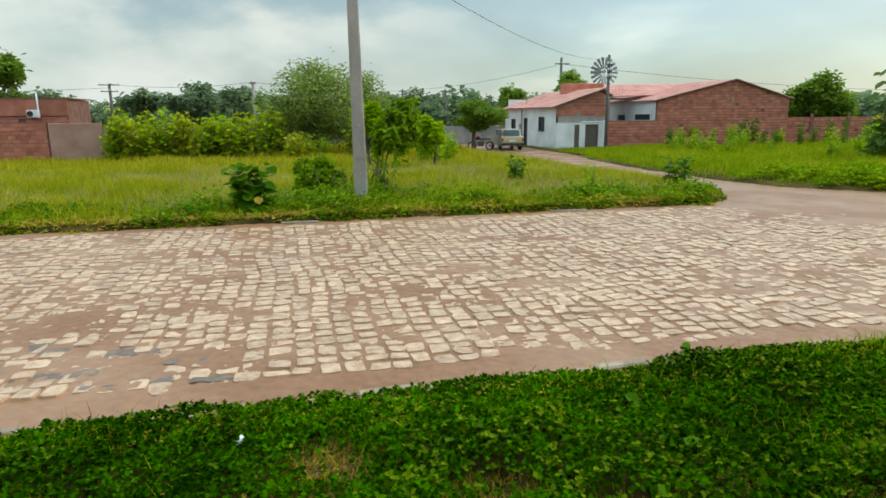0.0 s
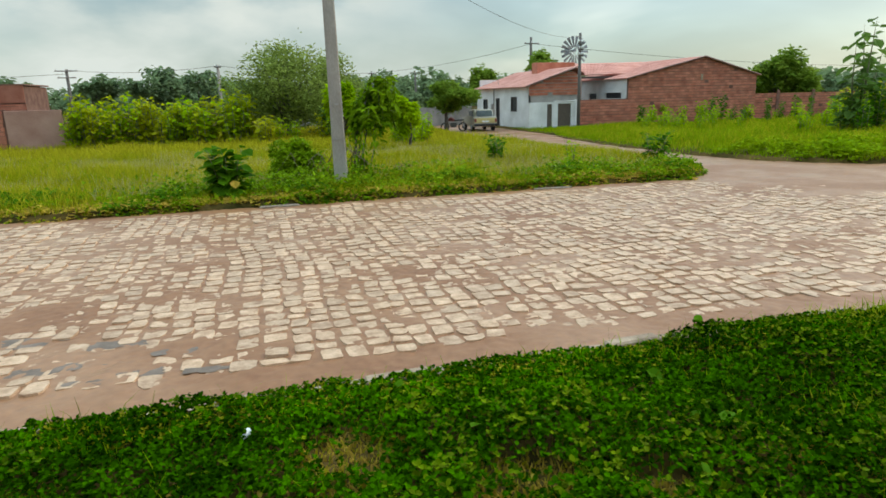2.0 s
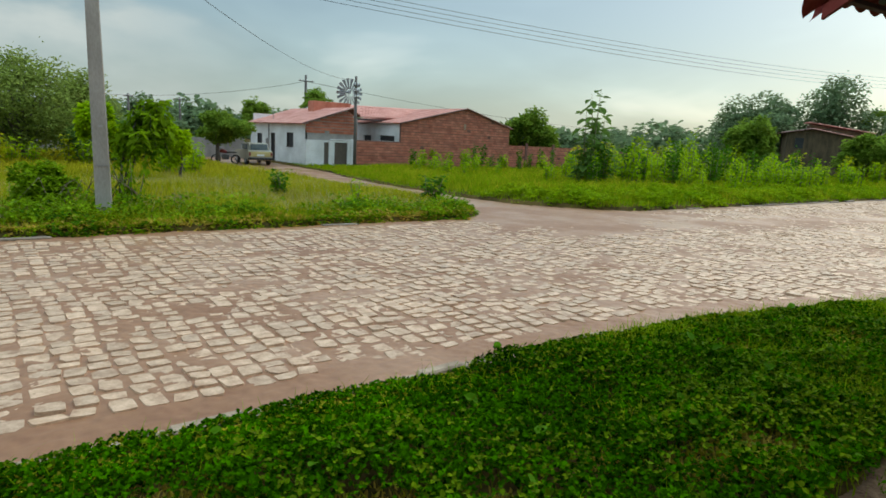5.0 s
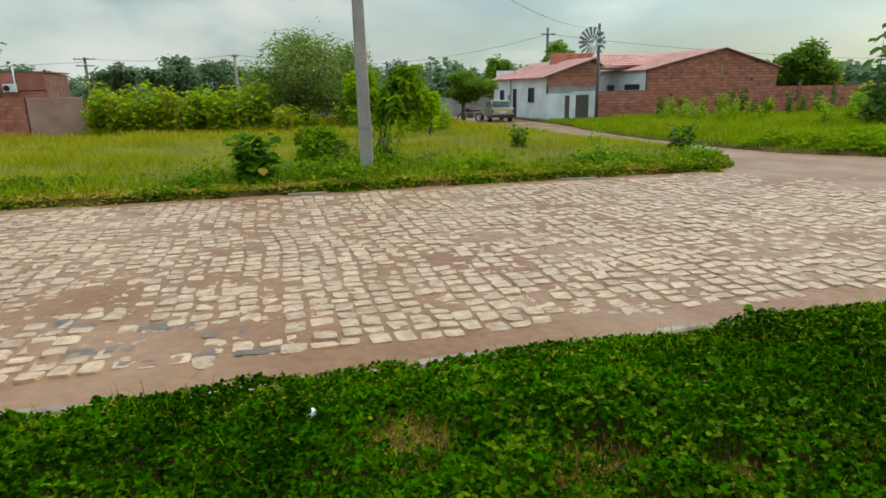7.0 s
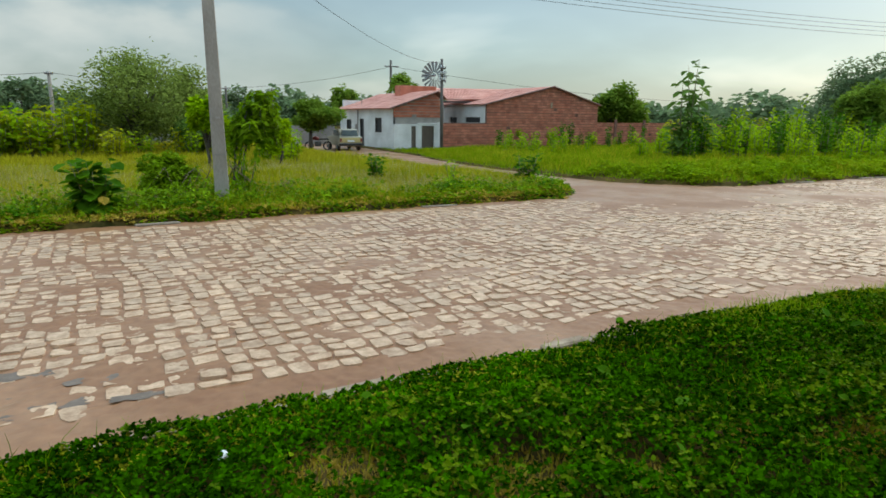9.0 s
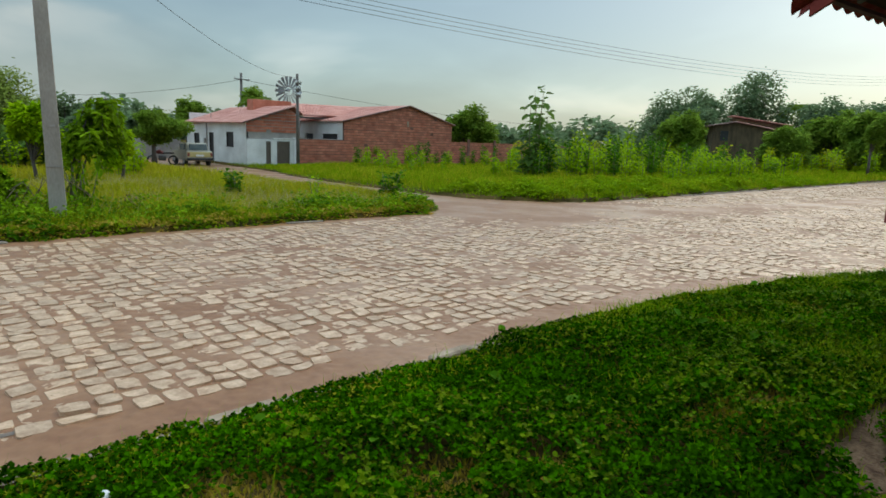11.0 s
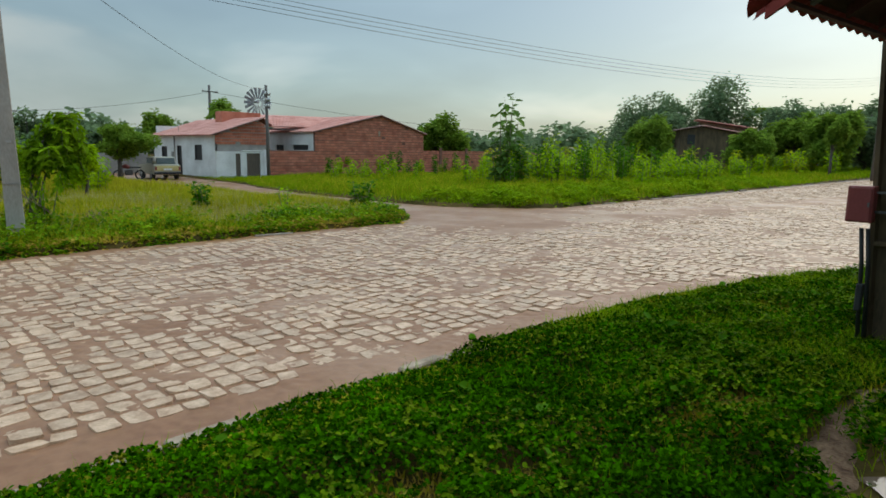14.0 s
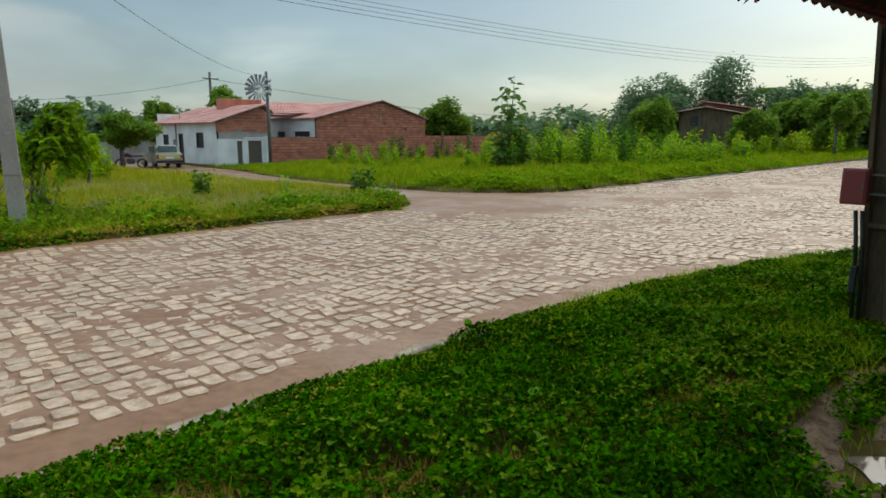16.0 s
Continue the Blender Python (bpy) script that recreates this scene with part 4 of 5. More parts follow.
bmesh.ops.rotate(bm, verts=bm.verts, cent=(0, 0, 0), matrix=Matrix.Rotation(radians(90), 3, "Z"))
bmesh.ops.bevel(bm, geom=bm.edges[:], offset=0.06, segments=2, affect="EDGES")
cab = part("cabin", bm, M["car_beige"], car)
part("rear_window", prism(bmesh.new(), [(-0.56, 1.0), (0.56, 1.0), (0.5, 1.37), (-0.5, 1.37)], -1.74, -1.45), M["glass"], cab, "pale blue rear window")
part("side_window", boxes((-0.675, -1.2, 1.0, -0.655, 0.2, 1.35)), M["glass"], cab)
part("tailgate", boxes((-0.76, -2.05, 0.56, 0.76, -1.98, 0.88), bevel=0.02), M["car_yellow"], car, "faded yellow tailgate")
part("bumper", boxes((-0.8, -2.12, 0.36, 0.8, -1.98, 0.5), bevel=0.03), M["rubber"], car)
part("number_plate", boxes((-0.24, -2.075, 0.6, 0.24, -2.055, 0.72)), M["white"], car, "white plate")
for s in (-1, 1):
    part("tail_light", boxes((s * 0.7 - 0.06, -2.075, 0.62, s * 0.7 + 0.06, -2.055, 0.84)), M["box_red"], car)
    for y in (-1.25, 1.2):
        wh = part("wheel", tube(bmesh.new(), [(s * 0.62, y, 0.3), (s * 0.8, y, 0.3)], [0.3, 0.3], 18), M["rubber"], car)
        part("rim", tube(bmesh.new(), [(s * 0.795, y, 0.3), (s * 0.815, y, 0.3)], [0.18, 0.16], 14), M["zinc"], wh)

moto = root("motorcycle", "dark red motorcycle leaning beside the tree", "motorcycle", (13.0, 38.2, -0.42), 75)
for y in (-0.62, 0.62):
    bm = bmesh.new()
    tube(bm, [(0, y + 0.27 * math.cos(k * math.tau / 18), 0.3 + 0.27 * math.sin(k * math.tau / 18)) for k in range(19)], [0.045] * 19, 6, cap=False)
    w = part("wheel", bm, M["rubber"], moto)
    part("hub", tube(bmesh.new(), [(-0.06, y, 0.3), (0.06, y, 0.3)], [0.07, 0.07], 8), M["steel"], w)
part("tank", tube(bmesh.new(), [(0, 0.42, 0.78), (0, 0.2, 0.84), (0, -0.05, 0.76)], [0.07, 0.15, 0.09], 10), M["box_red"], moto)
part("seat", boxes((-0.12, -0.7, 0.72, 0.12, -0.02, 0.8), bevel=0.03), M["rubber"], moto)
part("engine", boxes((-0.14, -0.2, 0.28, 0.14, 0.25, 0.6), bevel=0.04), M["steel"], moto)
part("fork", tube(bmesh.new(), [(0, 0.62, 0.3), (0, 0.4, 1.0)], [0.035, 0.03], 6), M["steel"], moto)
part("handlebar", tube(bmesh.new(), [(-0.36, 0.3, 1.02), (0, 0.42, 0.98), (0.36, 0.3, 1.02)], [0.018] * 3, 6), M["steel"], moto)

# ---------------------------------------------------------------- porch
post = root("porch_post", "brown-stained concrete post carrying the porch roof", "post", (6.04, -2.55, 0.08))
bm = bmesh.new()
rings = []
for s in (0, 0.5, 1):
    w, d = 0.122 - 0.025 * s, 0.095 - 0.015 * s
    cx, cy, z = -0.03 * s, 0.16 * s, 2.83 * s - 0.1
    o = [(-w, -d), (-w * 0.66, -d), (-w * 0.52, -d * 0.25), (w * 0.52, -d * 0.25), (w * 0.66, -d), (w, -d), (w, d), (w * 0.66, d), (w * 0.52, d * 0.25), (-w * 0.52, d * 0.25), (-w * 0.66, d), (-w, d)]
    rings.append([bm.verts.new((cx + y, cy + x, z)) for x, y in o])
for r, s in zip(rings, rings[1:]):
    for k in range(12):
        bm.faces.new((r[k], s[k], s[(k + 1) % 12], r[(k + 1) % 12]))
bm.faces.new(rings[-1])
bmesh.ops.recalc_face_normals(bm, faces=bm.faces[:])
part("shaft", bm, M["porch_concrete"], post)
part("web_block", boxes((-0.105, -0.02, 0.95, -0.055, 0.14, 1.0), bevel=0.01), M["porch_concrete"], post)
for z in (1.25, 1.42):
    part("strap", boxes((-0.16, -0.16 + z * 0.06, z, 0.13, -0.125 + z * 0.06, z + 0.02), (-0.16, -0.16 + z * 0.06, z, -0.125, 0.25 + z * 0.06, z + 0.02)), M["steel"], post, "steel strap")
bx = root("meter_box", "small red steel meter box strapped to the post", "meter box", (5.87, -2.31, 1.245))
part("casing", boxes((-0.08, -0.09, 0.0, 0.08, 0.11, 0.32), bevel=0.008), M["box_red"], bx)
part("door", boxes((-0.092, -0.075, 0.015, -0.082, 0.095, 0.305), bevel=0.004), M["box_red"], bx)
part("latch", boxes((-0.1, -0.065, 0.14, -0.093, -0.05, 0.18)), M["steel"], bx)
cond = root("conduit", "black cable conduits running down the post", "conduit", (5.87, -2.39, 0.09))
for k, dy in enumerate((-0.03, 0.02)):
    part("tube", tube(bmesh.new(), [(0, 0.05 + dy, 1.1), (0.01, 0.02 + dy, 0.8), (0.03, dy - 0.02, 0.0)], [0.018, 0.018, 0.02], 7), M["rubber"], cond)
part("junction", boxes((-0.02, 0.0, 0.35, 0.05, 0.055, 0.6), bevel=0.01), M["rubber"], cond)

porch = root("porch_roof", "red clay-tiled porch roof on dark timber, dripping with rain", "roof", (3.63, -2.08, 2.71), -6.9)
W, UP, SL = 2.46, 2.6, 0.58


def pr(u, v, h=0.0):
    return (u, -v, v * SL + h)


# tiles: rounded columns running up the slope
V, F = [], []
cols = 15
n = cols * 12
for k in range(8):
    for e in (0, 1):
        v = UP * (k + e) / 8
        for i in range(n + 1):
            ph = i / 12 * math.pi
            V.append(pr(W * i / n, v - (0.04 if e == 0 and k else 0), 0.068 - 0.036 * abs(math.sin(ph)) + (0.018 if e == 0 else 0)))
    b0 = k * 2 * (n + 1)
    F += [(b0 + i, b0 + i + 1, b0 + n + 2 + i, b0 + n + 1 + i) for i in range(n)]
tiles = arrays("tiles", V, F, M["tile_red"], porch, "dark red clay roof tiles")
sol = tiles.modifiers.new("thickness", "SOLIDIFY")
sol.thickness = 0.014
for k in range(7):
    bm = bmesh.new()
    v0, v1 = UP * k / 7 - 0.05, UP * (k + 1) / 7
    rr = []
    for v, rad in ((v0, 0.062), (v1, 0.05)):
        rr.append([bm.verts.new((-0.02 + rad * math.cos(a), -v, v * SL + 0.05 + rad * 1.25 * math.sin(a))) for a in np.linspace(-1.1, math.pi + 0.9, 12)])
    for i in range(11):
        f = bm.faces.new((rr[0][i], rr[0][i + 1], rr[1][i + 1], rr[1][i]))
        f.smooth = True
    bmesh.ops.solidify(bm, geom=bm.faces[:], thickness=0.012)
    part("verge_tile", bm, M["tile_red"], porch, "half-round red verge tile")


def sloped(dims, bevel=0.0):
    """A box that climbs with the roof."""
    bm = boxes(dims, bevel=bevel)
    for v in bm.verts:
        v.co.z += -v.co.y * SL
    return bm


part("barge_board", sloped((-0.05, -UP, -0.085, -0.022, -0.05, 0.06)), M["tile_red"], porch, "deep red painted barge board")
for u, mat in ((0.24, "pole_wood"), (0.8, "shaded_wood"), (1.4, "shaded_wood"), (2.0, "shaded_wood")):
    part("rafter", sloped((u - 0.028, -UP, -0.075, u + 0.028, -0.2, 0.005)), M[mat], porch)
for v0 in (0.1, 0.5, 0.9, 1.3, 1.7, 2.1, 2.5):
    part("batten", boxes((0.02, -v0 - 0.025, v0 * SL - 0.012, W - 0.2, -v0 + 0.025, v0 * SL + 0.012)), M["shaded_wood"], porch)
# added dark sheet: stands for the shade on the underside of the tiles
part("shade_sheet", sloped((0.0, -UP, 0.014, W - 0.14, -0.14, 0.024)), M["shaded_wood"], porch, "dark maroon sheet added under the tiles as painted shade")
part("end_rafter", sloped((W - 0.06, -UP, -0.09, W + 0.03, -0.02, 0.02)), M["dark_wood"], porch, "dark timber running back from the post")
part("end_rafter", sloped((W + 0.04, -UP, -0.12, W + 0.1, -0.02, -0.085)), M["pole_wood"], porch)
part("brace", tube(bmesh.new(), [(0.24, -0.95, 0.95 * SL - 0.1), (W - 0.1, -1.25, 1.25 * SL - 0.11)], [0.02, 0.02], 6), M["pole_wood"], porch, "bare wooden brace")
# unseen wall, added behind the camera to keep sky light off the verge
bk = root("wall_porch", "unseen plain wall added behind the camera to shade the verge", "wall", kind="structure")
part("core", boxes((-9.0, -5.3, -0.1, 9.0, -5.1, 4.1)), M["grey_plaster"], bk)
part("ridge_beam", boxes((0.05, -UP - 0.05, UP * SL - 0.15, W, -UP + 0.05, UP * SL - 0.03)), M["dark_wood"], porch)

# ---------------------------------------------------------------- trees
GROVE = "trees round the lots"
tree(1.7, 34.2, 5.6, 6.8, M["leaf_grey"], "broad bushy tree with fine grey-green leaves", 9000, 0.17, 0.08, 44, 11, trunk=0.16, aspect=0.4, group=GROVE)
tree(5.1, 38.0, 4.9, 4.6, M["leaf_grey"], "rounded tree with fine grey-green leaves", 4500, 0.17, 0.12, 26, 12, trunk=0.12, aspect=0.4, group=GROVE)
tree(4.6, 31.5, 2.6, 3.4, M["leaf_blue"], "grey-green flowering shrub below the broad tree", 2200, 0.18, 0.1, 14, 13, "shrub", aspect=0.5)
tree(3.1, 20.0, 2.6, 1.7, M["leaf_lime"], "lime-green young tree behind the concrete pole", 2600, 0.14, 0.3, 14, 14, group=GROVE)
tree(5.5, 19.6, 2.2, 1.5, M["leaf_lime"], "small lime-green tree in the grass", 1500, 0.13, 0.3, 10, 15, group=GROVE)


def drooping_tree(x, y, height, seed):
    """A young tree that leans and carries hanging sprays of long leaves on one side."""
    r = random.Random(seed)
    t = root("young_tree", "young leaning tree with drooping deep green leaves beside the pole", "tree", (x, y, gz(x, y) - 0.02), group=GROVE)
    bm, P, H = bmesh.new(), [], []
    for k in range(3):
        tip = Vector((0.35 + 0.2 * k, 0.1 * k, height * (0.8 + 0.08 * k)))
        mid = Vector((0.05 + 0.12 * k, 0.05 * k, height * 0.42))
        tube(bm, [(0.05 * k - 0.05, 0.04 * k, 0), mid, tip], [0.028, 0.02, 0.008], 6)
        for j in range(17):
            u = r.uniform(0.25, 1.0)
            q = mid.lerp(tip, u)
            a, reach = r.uniform(0, math.tau), r.uniform(0.12, 0.36)
            end = q + Vector((math.cos(a) * reach + 0.12, math.sin(a) * reach, r.uniform(-0.1, 0.25)))
            low = end + Vector((math.cos(a) * 0.12, math.sin(a) * 0.12, -r.uniform(0.2, 0.5)))
            tube(bm, [q, end, low], [0.008, 0.006, 0.003], 4, cap=False)
            for i in range(30):
                v = i / 29
                c = q.lerp(end, v * 2) if v < 0.5 else end.lerp(low, v * 2 - 1)
                P.append((c.x + r.uniform(-0.06, 0.06), c.y + r.uniform(-0.06, 0.06), c.z + r.uniform(-0.05, 0.04)))
                H.append(a + (1.2 if i % 2 else -1.2) + r.uniform(-0.5, 0.5))
    part("trunk", bm, M["bark"], t)
    v, f = leaf_arrays(P, rng.uniform(0.13, 0.24, len(P)), (-70, 0), 0.45, heading=np.array(H), roll=30)
    arrays("crown", v, f, M["leaf_deep"], t)


drooping_tree(2.15, 10.7, 2.35, 16)
stalks("young_tree", "short leafy shoot beside the pole", "tree", 1.3, 0.6, 5, 26, 0.16, M["leaf_deep"], 17, aspect=0.4, lean=0.2, at=(2.3, 10.4, gz(2.3, 10.4)), pitch=(-80, -20), bare=0.15)
tree(12.3, 37.6, 3.35, 4.2, M["leaf_mid"], "low tree with a flat olive crown beside the parked car", 4200, 0.16, 0.42, 20, 17, trunk=0.13, group=GROVE)
tree(-16.6, 38.5, 6.0, 3.4, M["leaf_mid"], "tall dark tree behind the brick building", 3000, 0.3, 0.3, 16, 18, group=GROVE)
tree(-18.7, 40.0, 4.6, 4.0, M["leaf_mid"], "dark tree behind the brick building", 1800, 0.3, 0.25, 12, 19, group=GROVE)
FAR = "distant trees"
# haze on these trees comes only from their paler leaf colour
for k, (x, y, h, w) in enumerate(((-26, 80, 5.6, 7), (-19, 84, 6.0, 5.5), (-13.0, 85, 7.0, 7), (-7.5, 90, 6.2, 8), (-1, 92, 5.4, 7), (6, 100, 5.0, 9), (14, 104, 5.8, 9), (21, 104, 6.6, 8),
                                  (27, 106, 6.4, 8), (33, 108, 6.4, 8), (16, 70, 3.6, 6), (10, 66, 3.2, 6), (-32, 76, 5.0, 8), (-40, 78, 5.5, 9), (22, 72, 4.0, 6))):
    tree(x, y, h, w, M["leaf_hazed"], "distant green tree with rain haze put into its leaf colour", 1300, 0.5, 0.05, 12, 40 + k, group=FAR)
for k, (x, y, h, w, m) in enumerate(((51.8, 49.7, 5.5, 6.4, "leaf_mid"), (81.3, 37.7, 9.4, 10, "leaf_hazed"), (87.5, 31.1, 11.7, 10, "leaf_hazed"), (84, 40, 8.5, 9, "leaf_hazed"), (83.3, 22.0, 7.9, 7.5, "leaf_hazed"),
                                     (67.3, 12.8, 5.7, 4.6, "leaf_mid"), (88.5, 7.6, 9.6, 9, "leaf_hazed"), (96, 2.5, 10.2, 10, "leaf_hazed"), (92, 15, 8, 9, "leaf_hazed"), (48.1, 21.5, 4.6, 3.4, "leaf_mid"), (79, 12.5, 7.5, 8, "leaf_hazed"), (98, 11, 9.5, 10, "leaf_hazed"), (118, 4, 9.5, 11, "leaf_hazed"), (120, -7, 9, 11, "leaf_hazed"), (110, 14, 9, 10, "leaf_mid"),
                                     (60, 17.5, 3.8, 4, "leaf_mid"), (76, 18, 6.2, 6, "leaf_mid"), (100, -6, 9, 10, "leaf_hazed"), (105, 24, 9, 10, "leaf_hazed"), (74, 33, 6.8, 6, "leaf_hazed"))):
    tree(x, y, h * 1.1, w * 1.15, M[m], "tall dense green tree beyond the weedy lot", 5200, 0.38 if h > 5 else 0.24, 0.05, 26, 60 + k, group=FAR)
tree(57.5, 10.4, 4.6, 2.6, M["leaf_mid"], "slender roadside tree with a thin trunk", 1300, 0.2, 0.45, 10, 80, group=GROVE)
tree(28.0, 56.0, 6.4, 5.2, M["leaf_mid"], "green tree rising behind the house roof", 2000, 0.3, 0.3, 14, 81, group=GROVE)
tree(22.0, 58.0, 5.6, 4.6, M["leaf_mid"], "green tree rising behind the house roof", 1600, 0.3, 0.3, 12, 82, group=GROVE)


def palm(x, y, height, seed, spread=1.8):
    r = random.Random(seed)
    t = root("palm_tree", "tall palm with arching feathery fronds", "tree", (x, y, gz(x, y)))
    part("trunk", tube(bmesh.new(), [(0, 0, -0.1), (0.1, 0.05, height * 0.5), (0.05, 0, height)], [0.16, 0.12, 0.1], 8), M["bark"], t)
    for k in range(13):
        a, up = k * 2.4, r.uniform(0.1, 0.9)
        P, H = [], []
        for i in range(34):
            u = i / 33
            q = spread * u
            P.append((q * math.cos(a), q * math.sin(a), height + up * q - 0.55 * q * q))
            H.append(a + (1.1 if i % 2 else -1.1))
        v, f = leaf_arrays(P, spread * 0.32, (-45, -5), 0.12, heading=np.array(H), roll=10)
        arrays("frond", v, f, M["leaf_mid"], t)
    return t


palm(25.6, 51.0, 5.0, 3)
palm(68.5, 13.0, 5.4, 4, 1.6)
palm(90.0, 27.0, 8.0, 5, 2.4)

# tall large-leaved sapling in the right-hand lot
sap = stalks("sapling", "tall sapling with large dark leaves in whorls", "tree", 4.7, 1.8, 4, 26, 0.72, M["leaf_blue"], 5, aspect=0.55, lean=0.17, at=(24.7, 17.1, gz(24.7, 17.1)), pitch=(-45, 25), bare=0.12)
for k, (dx, dy, h) in enumerate(((0.9, 0.4, 2.6), (-0.8, 0.2, 2.3), (0.3, -0.6, 2.0))):
    stalks("sapling", "leafy young sapling among tall weeds", "tree", h, 0.9, 2, 26, 0.42, M["leaf_blue"], 6 + k, aspect=0.55, lean=0.15, at=(24.7 + dx, 17.1 + dy, gz(24.7 + dx, 17.1 + dy)))

# ---------------------------------------------------------------- tall weeds, in a few kinds that repeat
LOT_PLANTS = "tall weeds in the lots"
kinds = [
    stalks("tall_weed", "tall leafy weed with olive-green leaves", "plant", 1.9, 0.9, 7, 15, 0.34, M["leaf_olive"], 21, aspect=0.7, at=(-6.0, 31.4, gz(-6.0, 31.4))),
    stalks("tall_weed", "tall leafy weed with lime-green leaves", "plant", 1.7, 1.0, 8, 13, 0.32, M["leaf_lime"], 22, aspect=0.75, at=(-4.6, 31.8, gz(-4.6, 31.8))),
    stalks("tall_weed", "tall leafy weed with broad bright leaves", "plant", 1.5, 1.1, 8, 12, 0.31, M["leaf_lime"], 23, aspect=0.75, at=(-7.4, 31.2, gz(-7.4, 31.2))),
    stalks("tall_weed", "upright leafy weed with deep green leaves", "plant", 2.0, 0.6, 4, 17, 0.34, M["leaf_green"], 24, aspect=0.7, lean=0.1, at=(29.0, 15.4, gz(29.0, 15.4))),
    stalks("tall_weed", "slim upright weed with bright leaves to its tip", "plant", 2.1, 0.5, 3, 18, 0.3, M["leaf_lime"], 25, aspect=0.7, lean=0.07, at=(34.0, 15.9, gz(34.0, 15.9))),
]
for o in kinds:
    o["group"] = LOT_PLANTS
pr_ = random.Random(5)


def scatter_weeds(count, x0, x1, y0, y1, s0, s1, which=(0, 1, 2)):
    for _ in range(count):
        x, y = pr_.uniform(x0, x1), pr_.uniform(y0, y1)
        s = pr_.uniform(s0, s1)
        o = copy_thing(kinds[pr_.choice(which)], pose(x, y, gz(x, y) - 0.02, 0, 0, pr_.uniform(0, 360)))
        o.scale = (s * pr_.uniform(0.6, 0.95), s * pr_.uniform(0.6, 0.95), s * pr_.uniform(0.85, 1.15))


scatter_weeds(44, -9.0, -0.5, 31.0, 33.8, 1.0, 1.5, (0, 0, 1))
scatter_weeds(12, -0.5, 6.5, 29.5, 31.5, 0.7, 1.0, (0, 1, 2))
scatter_weeds(6, 6.0, 8.5, 22, 26, 0.7, 1.0, (1, 2))
scatter_weeds(58, 26.0, 48.0, 14.0, 22.0, 0.6, 1.25, (3, 4, 1, 2))
scatter_weeds(40, 26.0, 45.0, 11.0, 15.5, 0.45, 0.95, (3, 4, 1, 2, 2))
scatter_weeds(18, 22.0, 29.0, 14.5, 18.0, 0.7, 1.25, (3, 3, 4, 1))
scatter_weeds(30, 45.0, 68.0, 11.0, 22.0, 0.9, 1.4, (0, 1, 2))
scatter_weeds(34, 24.5, 42.0, 30.0, 34.8, 0.5, 1.05, (3, 2, 2))
scatter_weeds(10, 21.5, 26.0, 18.0, 30.0, 0.5, 0.75, (2, 1))
scatter_weeds(8, 36.0, 44.0, 24.0, 30.0, 0.8, 1.2, (1, 2))
scatter_weeds(34, 40.0, 62.0, 26.0, 36.0, 1.0, 1.6, (0, 1, 2))
scatter_weeds(16, 26.5, 40.0, 16.0, 22.0, 1.0, 1.5, (3, 4, 4))
copy_thing(kinds[2], pose(27.7, 35.5, 0.5, 0, 25, 10)).scale = (0.5, 0.5, 0.5)



def distant_woods():
    """A far belt of tree crowns along the horizon."""
    V, F, base = [], [], 0
    for k in range(150):
        a = radians(-42 + 150 * k / 150 + rng.normal(0, 0.4))
        d = rng.uniform(135, 210)
        x, y, w, h = d * math.sin(a), d * math.cos(a), rng.uniform(8, 15), rng.uniform(4.5, 8.5)
        n = 260
        u = rng.normal(size=(n, 3))
        u /= np.linalg.norm(u, axis=1)[:, None]
        P = np.array([x, y, h * 0.4]) + u * (w * 0.5, w * 0.5, h * 0.6) * rng.uniform(0.6, 1, (n, 1))
        P[:, 2] = np.maximum(P[:, 2], 0.0)
        v, f = leaf_arrays(P, rng.uniform(1.0, 2.0, n), (-50, 40), 0.7)
        V.append(v)
        F.append(f + base)
        base += len(v)
    tagged(arrays("distant_woods", np.concatenate(V), np.concatenate(F), M["leaf_hazed"]), "far belt of woods along the horizon", "woods", kind="stuff")


distant_woods()

# plants near the far kerb
stalks("milkweed", "milkweed with broad waxy leaves and one yellow leaf", "plant", 1.0, 0.85, 10, 14, 0.29, M["leaf_green"], 31, aspect=1.1, lean=0.4, at=(-0.55, 8.95, gz(-0.55, 8.95)), yellow=1)
tree(0.75, 10.7, 1.0, 1.25, M["leaf_deep"], "dense dark green bush in the grass", 2600, 0.085, 0.02, 22, 91, "shrub", trunk=0.02)
stalks("shrub", "round bush with broad bright leaves", "shrub", 0.8, 0.7, 11, 10, 0.17, M["leaf_green"], 33, aspect=0.9, lean=0.35, at=(6.5, 12.7, gz(6.5, 12.7)))
stalks("shrub", "round bush with broad waxy leaves", "shrub", 0.85, 0.8, 11, 10, 0.19, M["leaf_green"], 34, aspect=0.95, lean=0.4, at=(10.2, 10.6, gz(10.2, 10.6)))
stalks("weed", "slim upright lime-green weed", "plant", 0.75, 0.4, 6, 9, 0.13, M["leaf_lime"], 35, aspect=0.7, at=(7.6, 10.4, gz(7.6, 10.4)))
stalks("weed", "slim upright lime-green weed", "plant", 0.6, 0.3, 5, 9, 0.12, M["leaf_lime"], 36, aspect=0.7, at=(0.35, 11.3, gz(0.35, 11.3)))
stalks("dry_weed", "withered rust-brown weed in the grass", "plant", 0.38, 0.5, 12, 6, 0.09, M["dead"], 37, aspect=0.4, lean=0.6, at=(3.15, 10.35, gz(3.15, 10.35)), stem_mat=M["dead"])
dead = root("dead_stems", "arching dead brown stems beside the pole", "plant", (1.3, 10.2, gz(1.3, 10.2)))
